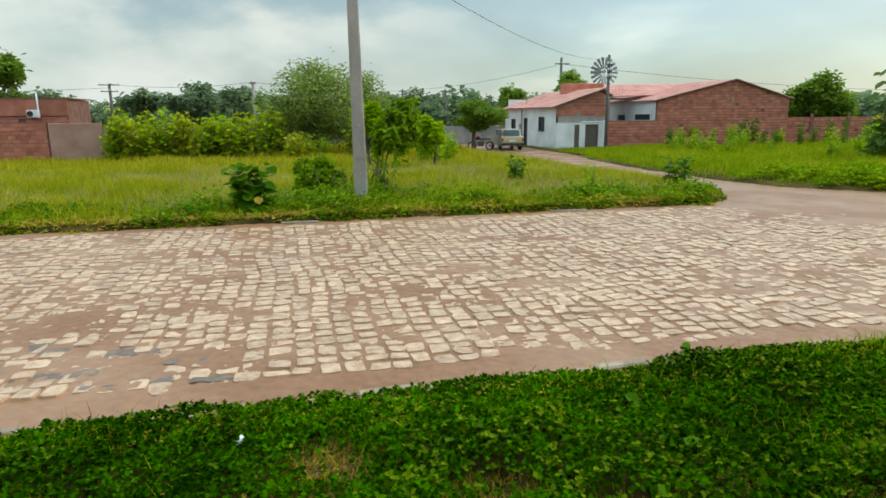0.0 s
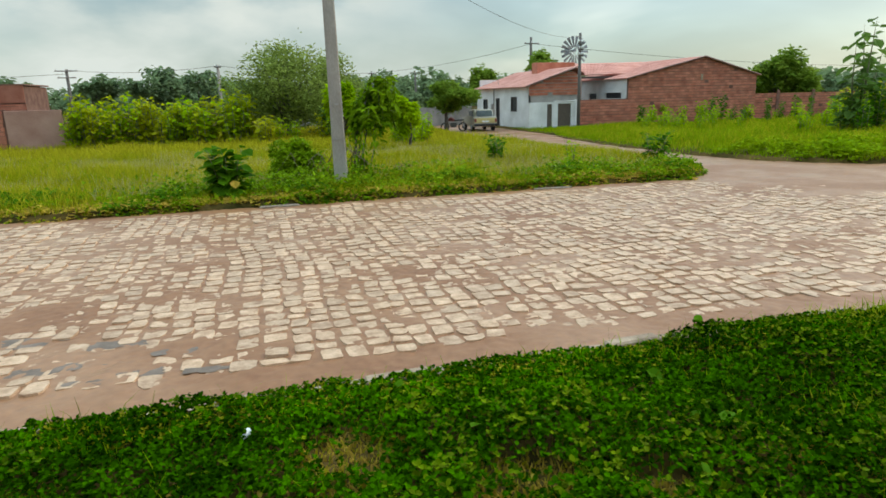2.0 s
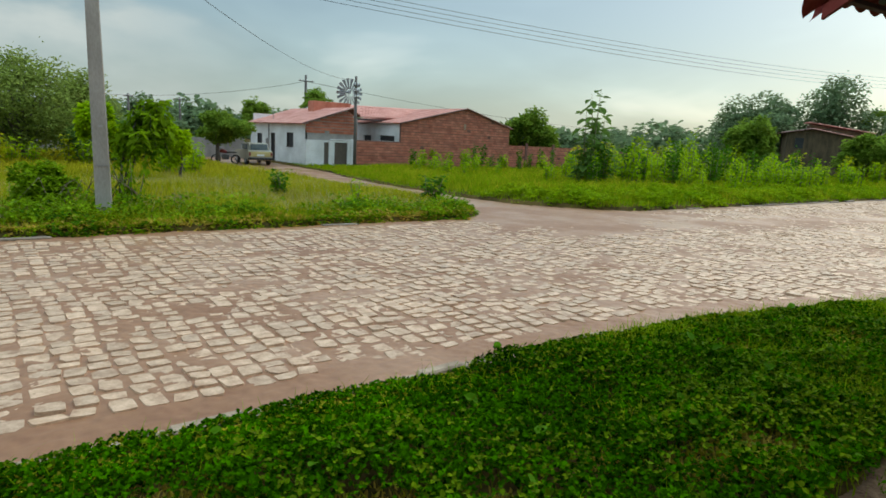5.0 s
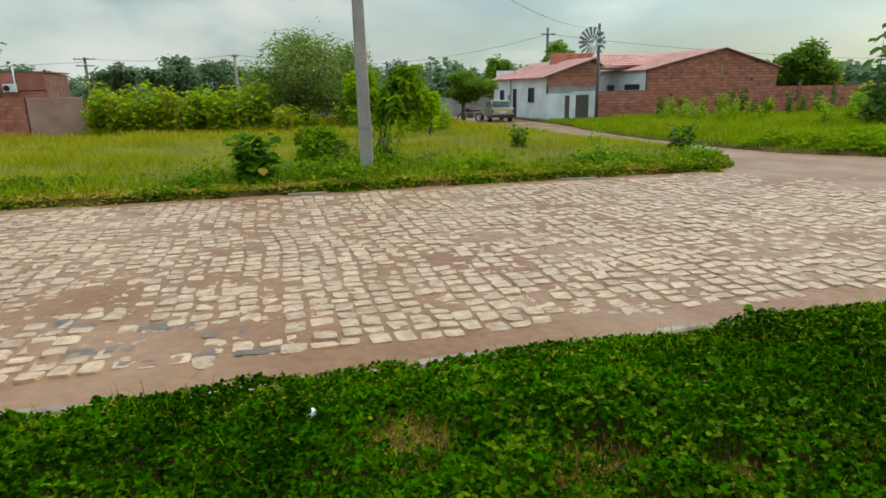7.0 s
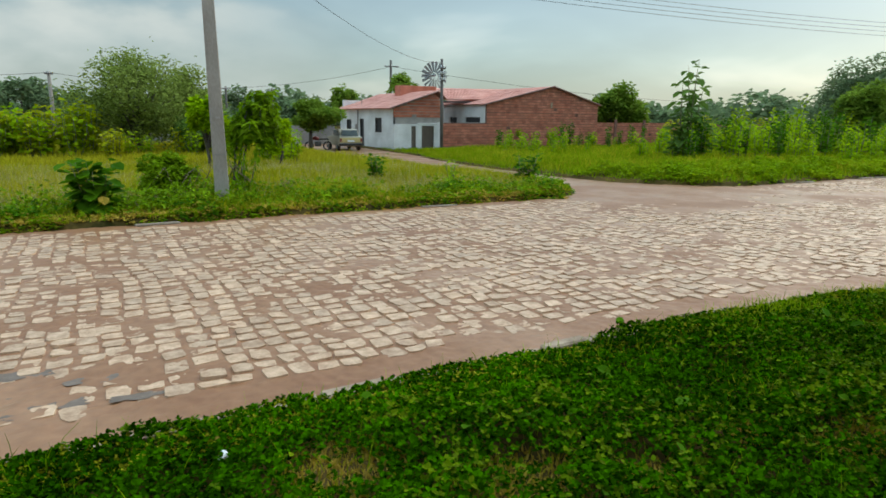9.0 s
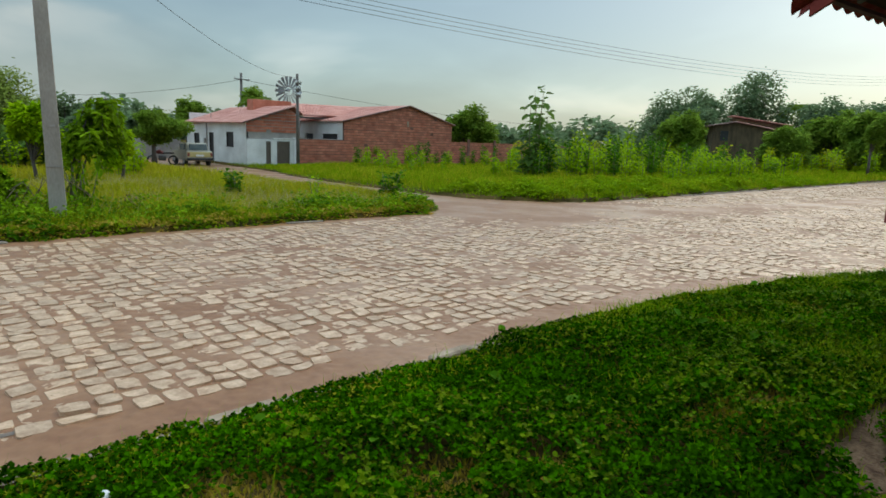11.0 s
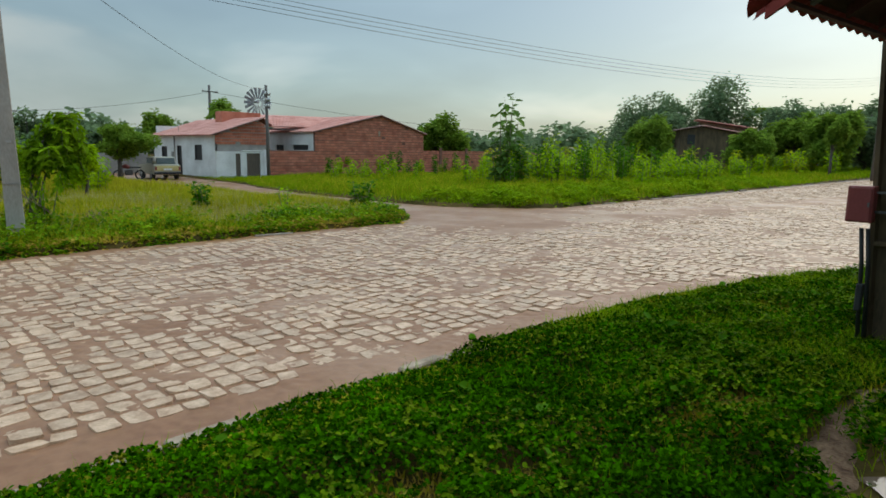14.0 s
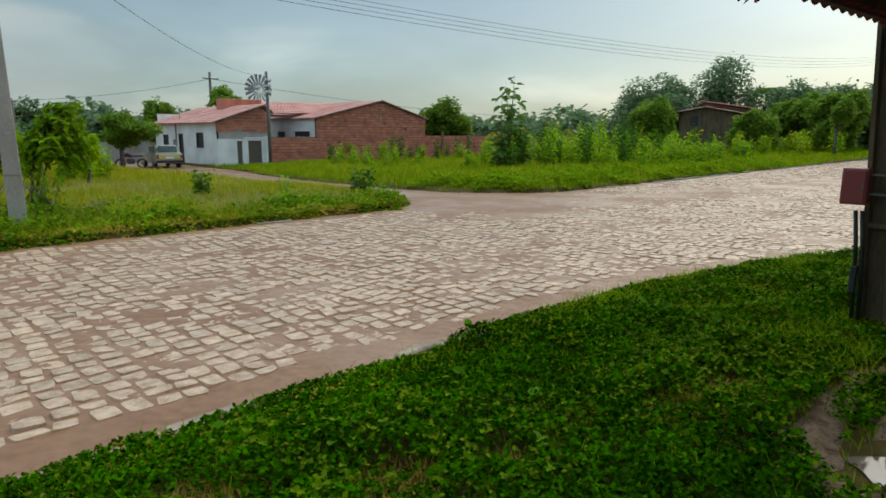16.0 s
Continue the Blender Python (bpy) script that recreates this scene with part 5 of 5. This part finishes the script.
for k in range(11):
    a, L = pr_.uniform(-0.6, 0.6) + (math.pi if k % 4 == 0 else 0), pr_.uniform(0.5, 1.5)
    part("stem", tube(bmesh.new(), [(0.1 * k - 0.4, 0.05 * k, 0), (0.1 * k - 0.4 + L * 0.35 * math.cos(a), 0.2 * math.sin(a), 0.45 + 0.3 * pr_.random()), (0.1 * k - 0.4 + L * math.cos(a), L * 0.4 * math.sin(a), 0.25 * pr_.random())], [0.012, 0.009, 0.005], 5), M["dead"], dead)

# ---------------------------------------------------------------- grass and creepers, uncountable


BARED = ((-1.75, 0.5), (0.84, 0.46), (2.7, 0.5), (4.5, 0.5), (7.2, 0.7), (10.0, 0.8))   # where the near kerb lies clear


def bared(x):
    return np.max([1 - smooth(r * 0.45, r, np.abs(x - c)) for c, r in BARED], 0)


def inside(n, x0, x1, y0, y1, least=0.02, ragged=0.0):
    x, y = rng.uniform(x0, x1, n), rng.uniform(y0, y1, n)
    d = lot_depth(x, y) + ragged * (vnoise(x, y, 0.9, 5) + 0.6 * vnoise(x, y, 3.1, 6) - 0.95) * 2
    if ragged:
        d = np.where(y < 1, d - 0.045 - 0.07 * bared(x), d)
    keep = d > least
    return x[keep], y[keep], d[keep]


def meadow(name, label, n, x0, x1, y0, y1, h0, h1, width, mat, patch=None, least=0.1, scale=0.5, lean=0.75):
    x, y, d = inside(n, x0, x1, y0, y1, least)
    p = wobble(x, y, scale) + 0.6 * wobble(x + 7, y - 3, scale * 2.7)
    if patch:
        k = p * patch[0] + rng.normal(0, 0.35, len(p)) > patch[1]
        x, y, d, p = x[k], y[k], d[k], p[k]
    h = rng.uniform(h0, h1, len(x)) * (0.8 + 0.25 * p.clip(-1, 1)) * (0.45 + 0.55 * smooth(0.0, 1.2, d))
    v, f = blade_arrays(np.stack([x, y, ground_z(x, y) - 0.01], 1), h, width * rng.uniform(0.6, 1.4, len(x)), lean)
    return tagged(arrays(name, v, f, mat), label, "grass", kind="stuff")


meadow("meadow_grass", "tall yellow-green meadow grass of the vacant lot", 90000, -14, 12, 8.0, 22, 0.16, 0.42, 0.014, M["grass"])
meadow("meadow_grass", "tall yellow-green meadow grass further back", 60000, -24, 14, 20, 48, 0.25, 0.55, 0.03, M["grass"])
meadow("green_grass", "lush green grass in patches", 46000, -14, 12, 8.0, 24, 0.14, 0.36, 0.016, M["grass_green"], (1, -0.15))
meadow("seed_grass", "tan seeding grass in patches", 46000, -14, 12, 9.0, 22, 0.25, 0.5, 0.009, M["grass_tan"], (-1, 0.25), least=0.8)
meadow("meadow_grass", "green grass of the lot across the side street", 90000, 12, 46, 8.0, 34, 0.18, 0.45, 0.024, M["grass_green"], least=0.05)
meadow("meadow_grass", "yellow-green grass of the lot across the side street", 50000, 12, 60, 8.0, 34, 0.2, 0.5, 0.024, M["grass"], (1, -0.2), least=0.3)
meadow("meadow_grass", "grass of the far lots", 50000, 40, 110, 6.0, 50, 0.3, 0.6, 0.06, M["grass_green"])
meadow("meadow_grass", "grass on the far corner of the side road", 12000, 18, 45, -8, 0, 0.15, 0.35, 0.02, M["grass_green"])
meadow("street_grass", "short grass in front of the house", 16000, 11, 26, 26, 38, 0.08, 0.2, 0.02, M["grass_green"], least=-3)


def creeper(name, label, n, x0, x1, y0, y1, size, mat, hgt=0.13, edge=0.05, patch=None, mask=None, triple=True, pitch=(-25, 45)):
    x, y, d = inside(n, x0, x1, y0, y1, -edge, 0.09)
    p = wobble(x, y, 1.3) + 0.7 * wobble(x - 3, y + 5, 3.1)
    keep = np.ones(len(x), bool)
    if patch:
        keep &= p * patch[0] + rng.normal(0, 0.3, len(p)) > patch[1]
    if mask is not None:
        keep &= mask(x, y) > rng.uniform(0, 1, len(x))
    x, y, d, p = x[keep], y[keep], d[keep], p[keep]
    top = hgt * (0.45 + 0.35 * (p.clip(-1, 1) + 1)) * (0.5 + 0.65 * vnoise(x, y, 2.7, 21) + 0.5 * vnoise(x, y, 7.5, 22)) * (0.4 * smooth(-0.25, 0.06, d) + 0.6 * smooth(0.0, 0.5, d))
    z = ground_z(x, y) + top * rng.uniform(0.15, 1, len(x)) ** 0.6
    P = np.stack([x, y, z], 1)
    S = size * rng.uniform(0.65, 1.3, len(x))
    if triple:
        h = rng.uniform(0, math.tau, len(x))
        P = np.repeat(P, 3, 0)
        S = np.repeat(S, 3)
        H = np.repeat(h, 3) + np.tile([0, 2.09, 4.19], len(x)) + rng.normal(0, 0.25, len(S))
        v, f = leaf_arrays(P, S, pitch, 0.75, 0.1, heading=H, roll=25)
    else:
        v, f = leaf_arrays(P, S, pitch, 0.7, 0.1)
    return tagged(arrays(name, v, f, mat), label, "ground cover", kind="stuff")


MUD = (((4.3, -2.74, 0.06), (3.9, -2.68, 0.07), (3.5, -2.73, 0.06), (3.1, -2.77, 0.15), (2.85, -2.95, 0.12)),
       ((2.75, -3.1, 0.12), (3.1, -3.2, 0.30), (3.3, -3.55, 0.32), (3.9, -3.75, 0.2)),
       ((3.2, -3.1, 0.12), (3.62, -3.05, 0.07), (3.75, -3.0, 0.05)), ((4.3, -2.74, 0.08), (4.75, -2.85, 0.05)))   # x, y, half width
BARE = ((0.42, -0.95, 0.34), (0.3, -1.3, 0.2), (1.1, -1.53, 0.32), (1.7, -1.82, 0.2), (2.65, -1.75, 0.2), (3.5, -2.2, 0.36), (3.0, -2.05, 0.22), (4.7, -3.1, 0.36), (6.7, -1.4, 0.35), (5.3, -1.0, 0.22), (-1.2, -0.9, 0.16))


def mud_depth(x, y):
    x, y = x - 0.08, y + 0.04
    best = np.full(np.shape(x), -9.0)
    for run in MUD:
        for (ax, ay, ar), (bx_, by, br) in zip(run, run[1:]):
            t = np.clip(((x - ax) * (bx_ - ax) + (y - ay) * (by - ay)) / ((bx_ - ax) ** 2 + (by - ay) ** 2), 0, 1)
            best = np.maximum(best, ar + t * (br - ar) - np.hypot(x - ax - t * (bx_ - ax), y - ay - t * (by - ay)))
    return best + 0.05 * wobble(x, y, 5) + 0.06 * (vnoise(x, y, 9, 4) - 0.5)


def cover(x, y):
    c = 1 - smooth(-0.08, 0.06, mud_depth(x, y))
    for bx_, by, r in BARE:
        c = c * (0.12 + 0.88 * smooth(r * 0.5, r * 1.15, np.hypot(x - bx_, (y - by) * 1.4) + 0.1 * wobble(x, y, 6)))
    return c


def dry_cover(x, y):
    c = 0 * x
    for bx_, by, r in BARE:
        c = np.maximum(c, 1 - smooth(r * 0.7, r * 1.5, np.hypot(x - bx_, (y - by) * 1.4)))
    return c * (1 - smooth(-0.08, 0.0, mud_depth(x, y)))


creeper("creeper", "dense dark green trailing creeper on the verge", 104000, -4.0, 8.5, -4.0, 0.1, 0.028, M["verge"], 0.16, edge=-0.03, mask=lambda x, y: cover(x, y) * (1 - 0.3 * smooth(3.0, 6.0, x)), pitch=(-40, 65))
creeper("creeper", "dense green creeper farther along the verge", 9000, 8.0, 15.0, -6, 0.1, 0.042, M["verge"], 0.13)
creeper("creeper_shoots", "brighter young creeper shoots", 18000, -4.5, 9.0, -4.2, 0.1, 0.03, M["verge_lime"], 0.185, edge=-0.03, patch=(1, 0.05), mask=cover, pitch=(-30, 60))
creeper("creeper_shoots", "yellow-green low leaves round the post", 24000, 2.2, 10.0, -4.2, 0.0, 0.032, M["verge_lime"], 0.17, edge=-0.03, mask=lambda x, y: cover(x, y) * smooth(2.2, 4.0, x) * (0.35 + 0.65 * (vnoise(x, y, 1.3, 31) > 0.45)), pitch=(-30, 60))
creeper("dead_leaves", "scattered brown dead leaves in the creeper", 2600, -4.5, 9.0, -4.2, 0.05, 0.028, M["dry"], 0.11, edge=-0.02, patch=(-1, 0.45), triple=False)
creeper("broad_weed", "broad-leaved bright weeds in the verge", 900, -4.0, 8.0, -4.0, -0.1, 0.085, M["leaf_green"], 0.17, patch=(1, 0.5), mask=cover, triple=False, pitch=(0, 40))
creeper("kerb_litter", "olive and browning creeper along the near kerb", 9000, -4.0, 9.0, -0.55, 0.08, 0.024, M["grass"], 0.12, edge=-0.01, patch=(-1, -0.3), pitch=(-40, 60))
creeper("kerb_weeds", "leafy weeds along the far kerb", 20000, -9.0, 11.0, 7.9, 9.7, 0.05, M["grass_green"], 0.15, patch=(1, -0.35), pitch=(-30, 60))
creeper("kerb_weeds", "dark leafy weeds along the far kerb", 12000, -9.0, 11.0, 7.9, 9.6, 0.06, M["leaf_green"], 0.2, patch=(1, 0.4), pitch=(-30, 60))
def thicket(x, y):
    return np.exp(-((x - 1.2) / 2.6) ** 2) * np.exp(-((y - 9.3) / 0.9) ** 2) + 0.5 * np.exp(-((x - 8.3) / 2.2) ** 2) * (y < 9.6)


creeper("kerb_thicket", "dense low leafy growth round the foot of the pole", 10000, -4.0, 10.5, 8.0, 11.2, 0.065, M["leaf_deep"], 0.36, mask=thicket, pitch=(-30, 60))
creeper("dry_litter", "yellowing leaf litter at the kerb", 2500, -9.0, 10.0, 7.85, 8.5, 0.06, M["dry"], 0.16)
creeper("kerb_weeds", "leafy weeds in the lot across the side street", 16000, 13.0, 40.0, 8.0, 12.0, 0.1, M["grass_green"], 0.3, patch=(1, -0.1))


def turf(name, label, n, x0, x1, y0, y1, h0, h1, width, mat, mask):
    x, y, d = inside(n, x0, x1, y0, y1, -0.03, 0.04)
    k = mask(x, y) > rng.uniform(0, 1, len(x))
    x, y = x[k], y[k]
    v, f = blade_arrays(np.stack([x, y, ground_z(x, y) - 0.005], 1), rng.uniform(h0, h1, len(x)), width, 0.9)
    return tagged(arrays(name, v, f, mat), label, "grass", kind="stuff")


turf("verge_grass", "thin green grass among the creeper", 9000, -4.5, 10, -4.2, 0.05, 0.05, 0.17, 0.006, M["grass_green"], lambda x, y: 0.25 + 0.75 * cover(x, y))
turf("mud_grass", "sparse short grass in the mud", 9000, 2.6, 5.2, -3.9, -2.4, 0.02, 0.06, 0.006, M["verge_lime"], lambda x, y: 0.5 * smooth(-0.1, 0.0, mud_depth(x, y)) * (wobble(x, y, 4) > 0.1))
turf("dry_grass", "yellowing grass around the bare spots", 40000, -4.5, 8, -4.2, 0.05, 0.02, 0.06, 0.014, M["grass"], lambda x, y: 0.8 * dry_cover(x, y))
turf("dry_grass", "dry yellow grass in bare spots", 110000, -4.5, 8, -4.2, 0.05, 0.015, 0.055, 0.016, M["dry"], dry_cover)
turf("verge_grass", "longer green grass around the post", 42000, 2.5, 14, -4.5, 0.0, 0.06, 0.17, 0.008, M["grass_green"], lambda x, y: smooth(2.5, 5.5, x) * (0.1 + 0.9 * cover(x, y)) * (0.35 + 0.65 * (vnoise(x, y, 1.1, 9) > 0.4)))
turf("verge_grass", "yellowing grass around the post", 30000, 2.5, 14, -4.5, 0.0, 0.05, 0.13, 0.008, M["grass"], lambda x, y: smooth(2.5, 5.5, x) * (vnoise(x, y, 1.3, 11) > 0.55))
turf("verge_grass", "fringe of stalks over the kerb", 350, -4, 14, -0.4, 0.02, 0.1, 0.2, 0.006, M["verge_lime"], lambda x, y: 0.35 + 0 * x)

# pale cup lying in the creeper
cup = root("plastic_cup", "crumpled white plastic cup lying in the creeper", "cup", (-0.14, -0.70, gz(-0.14, -0.70) + 0.08), 30)
bm = bmesh.new()
tube(bm, [(0, 0, 0), (0.02, 0.01, 0.0), (0.05, 0.015, 0.01)], [0.014, 0.02, 0.024], 12)
part("cup_body", bm, M["white"], cup)

# muddy trodden path with a puddle
xs, ys = np.arange(2.5, 5.2, 0.035), np.arange(-4.1, -2.4, 0.035)
gx, gy = np.meshgrid(xs, ys)
md = mud_depth(gx, gy)
zz = ground_z(gx, gy) + 0.012 + 0.012 * wobble(gx, gy, 6) * smooth(0, 0.1, md) - 0.03 * (1 - smooth(-0.12, 0.0, md)) - 0.05 * np.exp(-(((gx - 3.2) / 0.26) ** 2 + ((gy + 3.34) / 0.36) ** 2))
idx = np.arange(gx.size).reshape(gx.shape)
ok = (md[:-1, :-1] > -0.12) & (md[1:, 1:] > -0.12)
q = np.stack([idx[:-1, :-1], idx[:-1, 1:], idx[1:, 1:], idx[1:, :-1]], -1)[ok]
tagged(arrays("mud_path", np.stack([gx, gy, zz], -1).reshape(-1, 3), q, M["mud"], smooth=True), "muddy trodden path through the grass", "mud", kind="structure")
water = bpy.data.materials.new("rain_water")
water.use_nodes = True
wb = water.node_tree.nodes["Principled BSDF"]
wb.inputs["Base Color"].default_value, wb.inputs["Roughness"].default_value = (0.16, 0.11, 0.08, 1), 0.04
bm = bmesh.new()
ring = [bm.verts.new((0.38 * math.cos(a) * (1 + 0.18 * math.sin(3 * a + 1)), 0.2 * math.sin(a) * (1 + 0.2 * math.sin(2 * a)), 0)) for a in np.linspace(0, math.tau, 40)[:-1]]
bm.faces.new(ring)
pud = part("puddle", bm, water)
pud.matrix_basis = pose(3.2, -3.34, gz(3.2, -3.34) + 0.012, 0, 0, -62)
tagged(pud, "still brown rain puddle in the mud", "water", kind="structure")

# damp grey silt lying between the stones
DAMP = ((-0.66, 1.2, 0.24, 0.12), (-1.3, 1.45, 0.3, 0.12), (-1.05, 0.75, 0.3, 0.09), (-1.6, 1.05, 0.3, 0.1), (-1.9, 1.75, 0.35, 0.12), (-0.45, 0.68, 0.16, 0.06))
for k, (px_, py_, rx_, ry_) in enumerate(DAMP):
    bm = bmesh.new()
    rr = random.Random(70 + k)
    a0 = [rr.uniform(0, 6) for _ in range(3)]
    vs = []
    for a in np.linspace(0, math.tau, 37)[:-1]:
        q = 1 + 0.2 * math.sin(2 * a + a0[0]) + 0.18 * math.sin(5 * a + a0[1]) + 0.1 * math.sin(9 * a + a0[2])
        x, y = px_ + rx_ * q * math.cos(a), py_ + ry_ * q * math.sin(a)
        vs.append(bm.verts.new((x, y, float(road_z(x, y)) + 0.001)))
    bm.faces.new(vs)
    tagged(part("damp_patch", bm, M["damp"]), "damp grey silt puddled between the paving stones", "mud", kind="structure")

# ---------------------------------------------------------------- kerbs
kr = random.Random(9)
kerb_near = root("kerb_near", "pale concrete kerb half hidden by creeper", "kerb", kind="structure")
kerb_far = root("kerb_far", "weathered kerb stones at the edge of the grass", "kerb", kind="structure")


def kerb_stone(parent, x, y, length, turn, z, mat="kerb"):
    ob = part("kerb_stone", boxes((-length / 2, -0.055, -0.14, length / 2, 0.055, 0.0), bevel=0.015), M[mat], parent)
    ob.matrix_basis = pose(x, y, z + kr.uniform(-0.012, 0.008), kr.uniform(-2, 2), kr.uniform(-1, 1), turn + kr.uniform(-1.2, 1.2))


x = -9.0
while x < 13.0:
    L = kr.uniform(0.42, 0.6)
    y0, y1 = float(kerb_y(x)), float(kerb_y(x + L))
    kerb_stone(kerb_near, x + L / 2, (y0 + y1) / 2 + 0.03, math.hypot(L, y1 - y0) - 0.012, math.degrees(math.atan2(y1 - y0, L)), 0.07 if float(bared(x + L / 2)) > 0.2 else 0.045)
    x += L
x = -12.0
while x < 9.0:
    L = kr.uniform(0.7, 0.95)
    kerb_stone(kerb_far, x + L / 2, 7.95 + 0.03 * math.sin(x), L - 0.015, 0, kr.choice((0.03, -0.02, -0.03, -0.04, -0.03)), "kerb_dirty")
    x += L
x = 16.8
while x < 60.0:
    L = kr.uniform(0.8, 1.0)
    kerb_stone(kerb_far, x + L / 2, 7.93 + 0.03 * math.sin(x), L - 0.015, 0, kr.choice((0.06, 0.04, 0.0)), "kerb_dirty")
    x += L

# ---------------------------------------------------------------- paving stones
sr = np.random.default_rng(3)


def stone_shape():
    """An uneven eight-cornered stone in a unit cell: top ring, then foot ring."""
    q = np.array(((0.5, 0.5), (-0.5, 0.5), (-0.5, -0.5), (0.5, -0.5))) + sr.uniform(-0.085, 0.085, (4, 2))
    p = []
    for i in range(4):
        for j, k in ((i, (i - 1) % 4), (i, (i + 1) % 4)):
            p.append(q[j] + (q[k] - q[j]) * sr.choice((0.06, 0.1, 0.16, 0.3)))
    p = np.array(p) + sr.uniform(-0.02, 0.02, (8, 2))
    top = np.concatenate([p * 0.94, np.zeros((8, 1))], 1)
    foot = np.concatenate([p * 1.02, np.full((8, 1), -1.0)], 1)
    return np.concatenate([top, foot])


STONE_F = [(0, 1, 2, 3), (0, 3, 4, 7), (4, 5, 6, 7)] + [((i + 1) % 8, i, i + 8, (i + 1) % 8 + 8) for i in range(8)]
shapes = [stone_shape() for _ in range(48)]


def sunk(x, y):
    """How high a stone's top stands over the sand; below 0 it is buried."""
    h = 0.0075 + 0.004 * wobble(x, y, 0.9) + 0.005 * wobble(x + 9, y, 2.1)
    h -= 0.03 * (1 - smooth(kerb_y(x) + 0.38, kerb_y(x) + 0.7, y)) + 0.02 * smooth(7.45, 7.8, y)
    h -= 0.002 * (1 - smooth(-1.8, 0.8, x))
    h -= 0.009 * np.exp(-(((x + 0.9) / 0.9) ** 2 + ((y - 0.9) / 0.5) ** 2))
    h -= 0.024 * smooth(8.5, 10.5, x) * (1 - smooth(15, 19, x)) * smooth(5.6, 6.8, y)
    h -= 0.018 * np.exp(-((y - 5.2 + 0.12 * (x - 14)) / 0.9) ** 2) * smooth(8, 12, x)
    return h


cells = []
x = -13.0
while x < 66.0:
    w = sr.uniform(0.175, 0.225)
    y = -2.6 + sr.uniform(0, 0.2)
    while y < 7.8:
        L = sr.uniform(0.14, 0.27)
        cx, cy = x + w / 2 + 0.09 * math.sin(y * 0.7 + x * 0.25) + 0.03 * math.sin(y * 2.3 + x * 1.1) + sr.normal(0, 0.012), y + L / 2
        y += L
        if cy < float(kerb_y(cx)) + 0.3:
            continue
        h = float(sunk(cx, cy)) + sr.normal(0, 0.005)
        if h < -0.006:
            continue
        cells.append((cx, cy, w - 0.024, L - 0.034, h, sr.normal(0, 0.03), sr.normal(0, 0.03), sr.normal(0, 0.07), int(sr.integers(48))))
    x += w
near = [c for c in cells if -1.2 < c[0] < 3.4 and c[1] < 3.0][:300]
chosen = set(near)
V, F = [], []
for c in cells:
    if c in chosen:
        continue
    cx, cy, w, L, h, tx, ty, rot, k = c
    s = shapes[k]
    px, py = s[:, 0] * w, s[:, 1] * L
    qx, qy = px * math.cos(rot) - py * math.sin(rot), px * math.sin(rot) + py * math.cos(rot)
    z = float(road_z(cx, cy)) + h + s[:, 2] * 0.045 + qx * tx + qy * ty
    i = len(V) * 16
    V.append(np.stack([cx + qx, cy + qy, z], 1))
    F.append(np.array(STONE_F) + i)
road = bpy.data.objects["road"]
tagged(arrays("paving_stones", np.concatenate(V), np.concatenate(F), M["stones"], road, "pale worn paving stones sunk in sand"), kind="stuff")
stone_meshes = []
for s in shapes:
    me = bpy.data.meshes.new("paving_stone")
    me.from_pydata([tuple(p) for p in s], [], STONE_F)
    me.materials.append(M["stone"])
    stone_meshes.append(me)
for cx, cy, w, L, h, tx, ty, rot, k in near:
    ob = new("paving_stone", stone_meshes[k])
    ob.parent = road
    ob.matrix_basis = Matrix.Translation((cx, cy, float(road_z(cx, cy)) + h)) @ Euler((ty, -tx, rot)).to_matrix().to_4x4() @ Matrix.Diagonal((w, L, 0.045, 1))
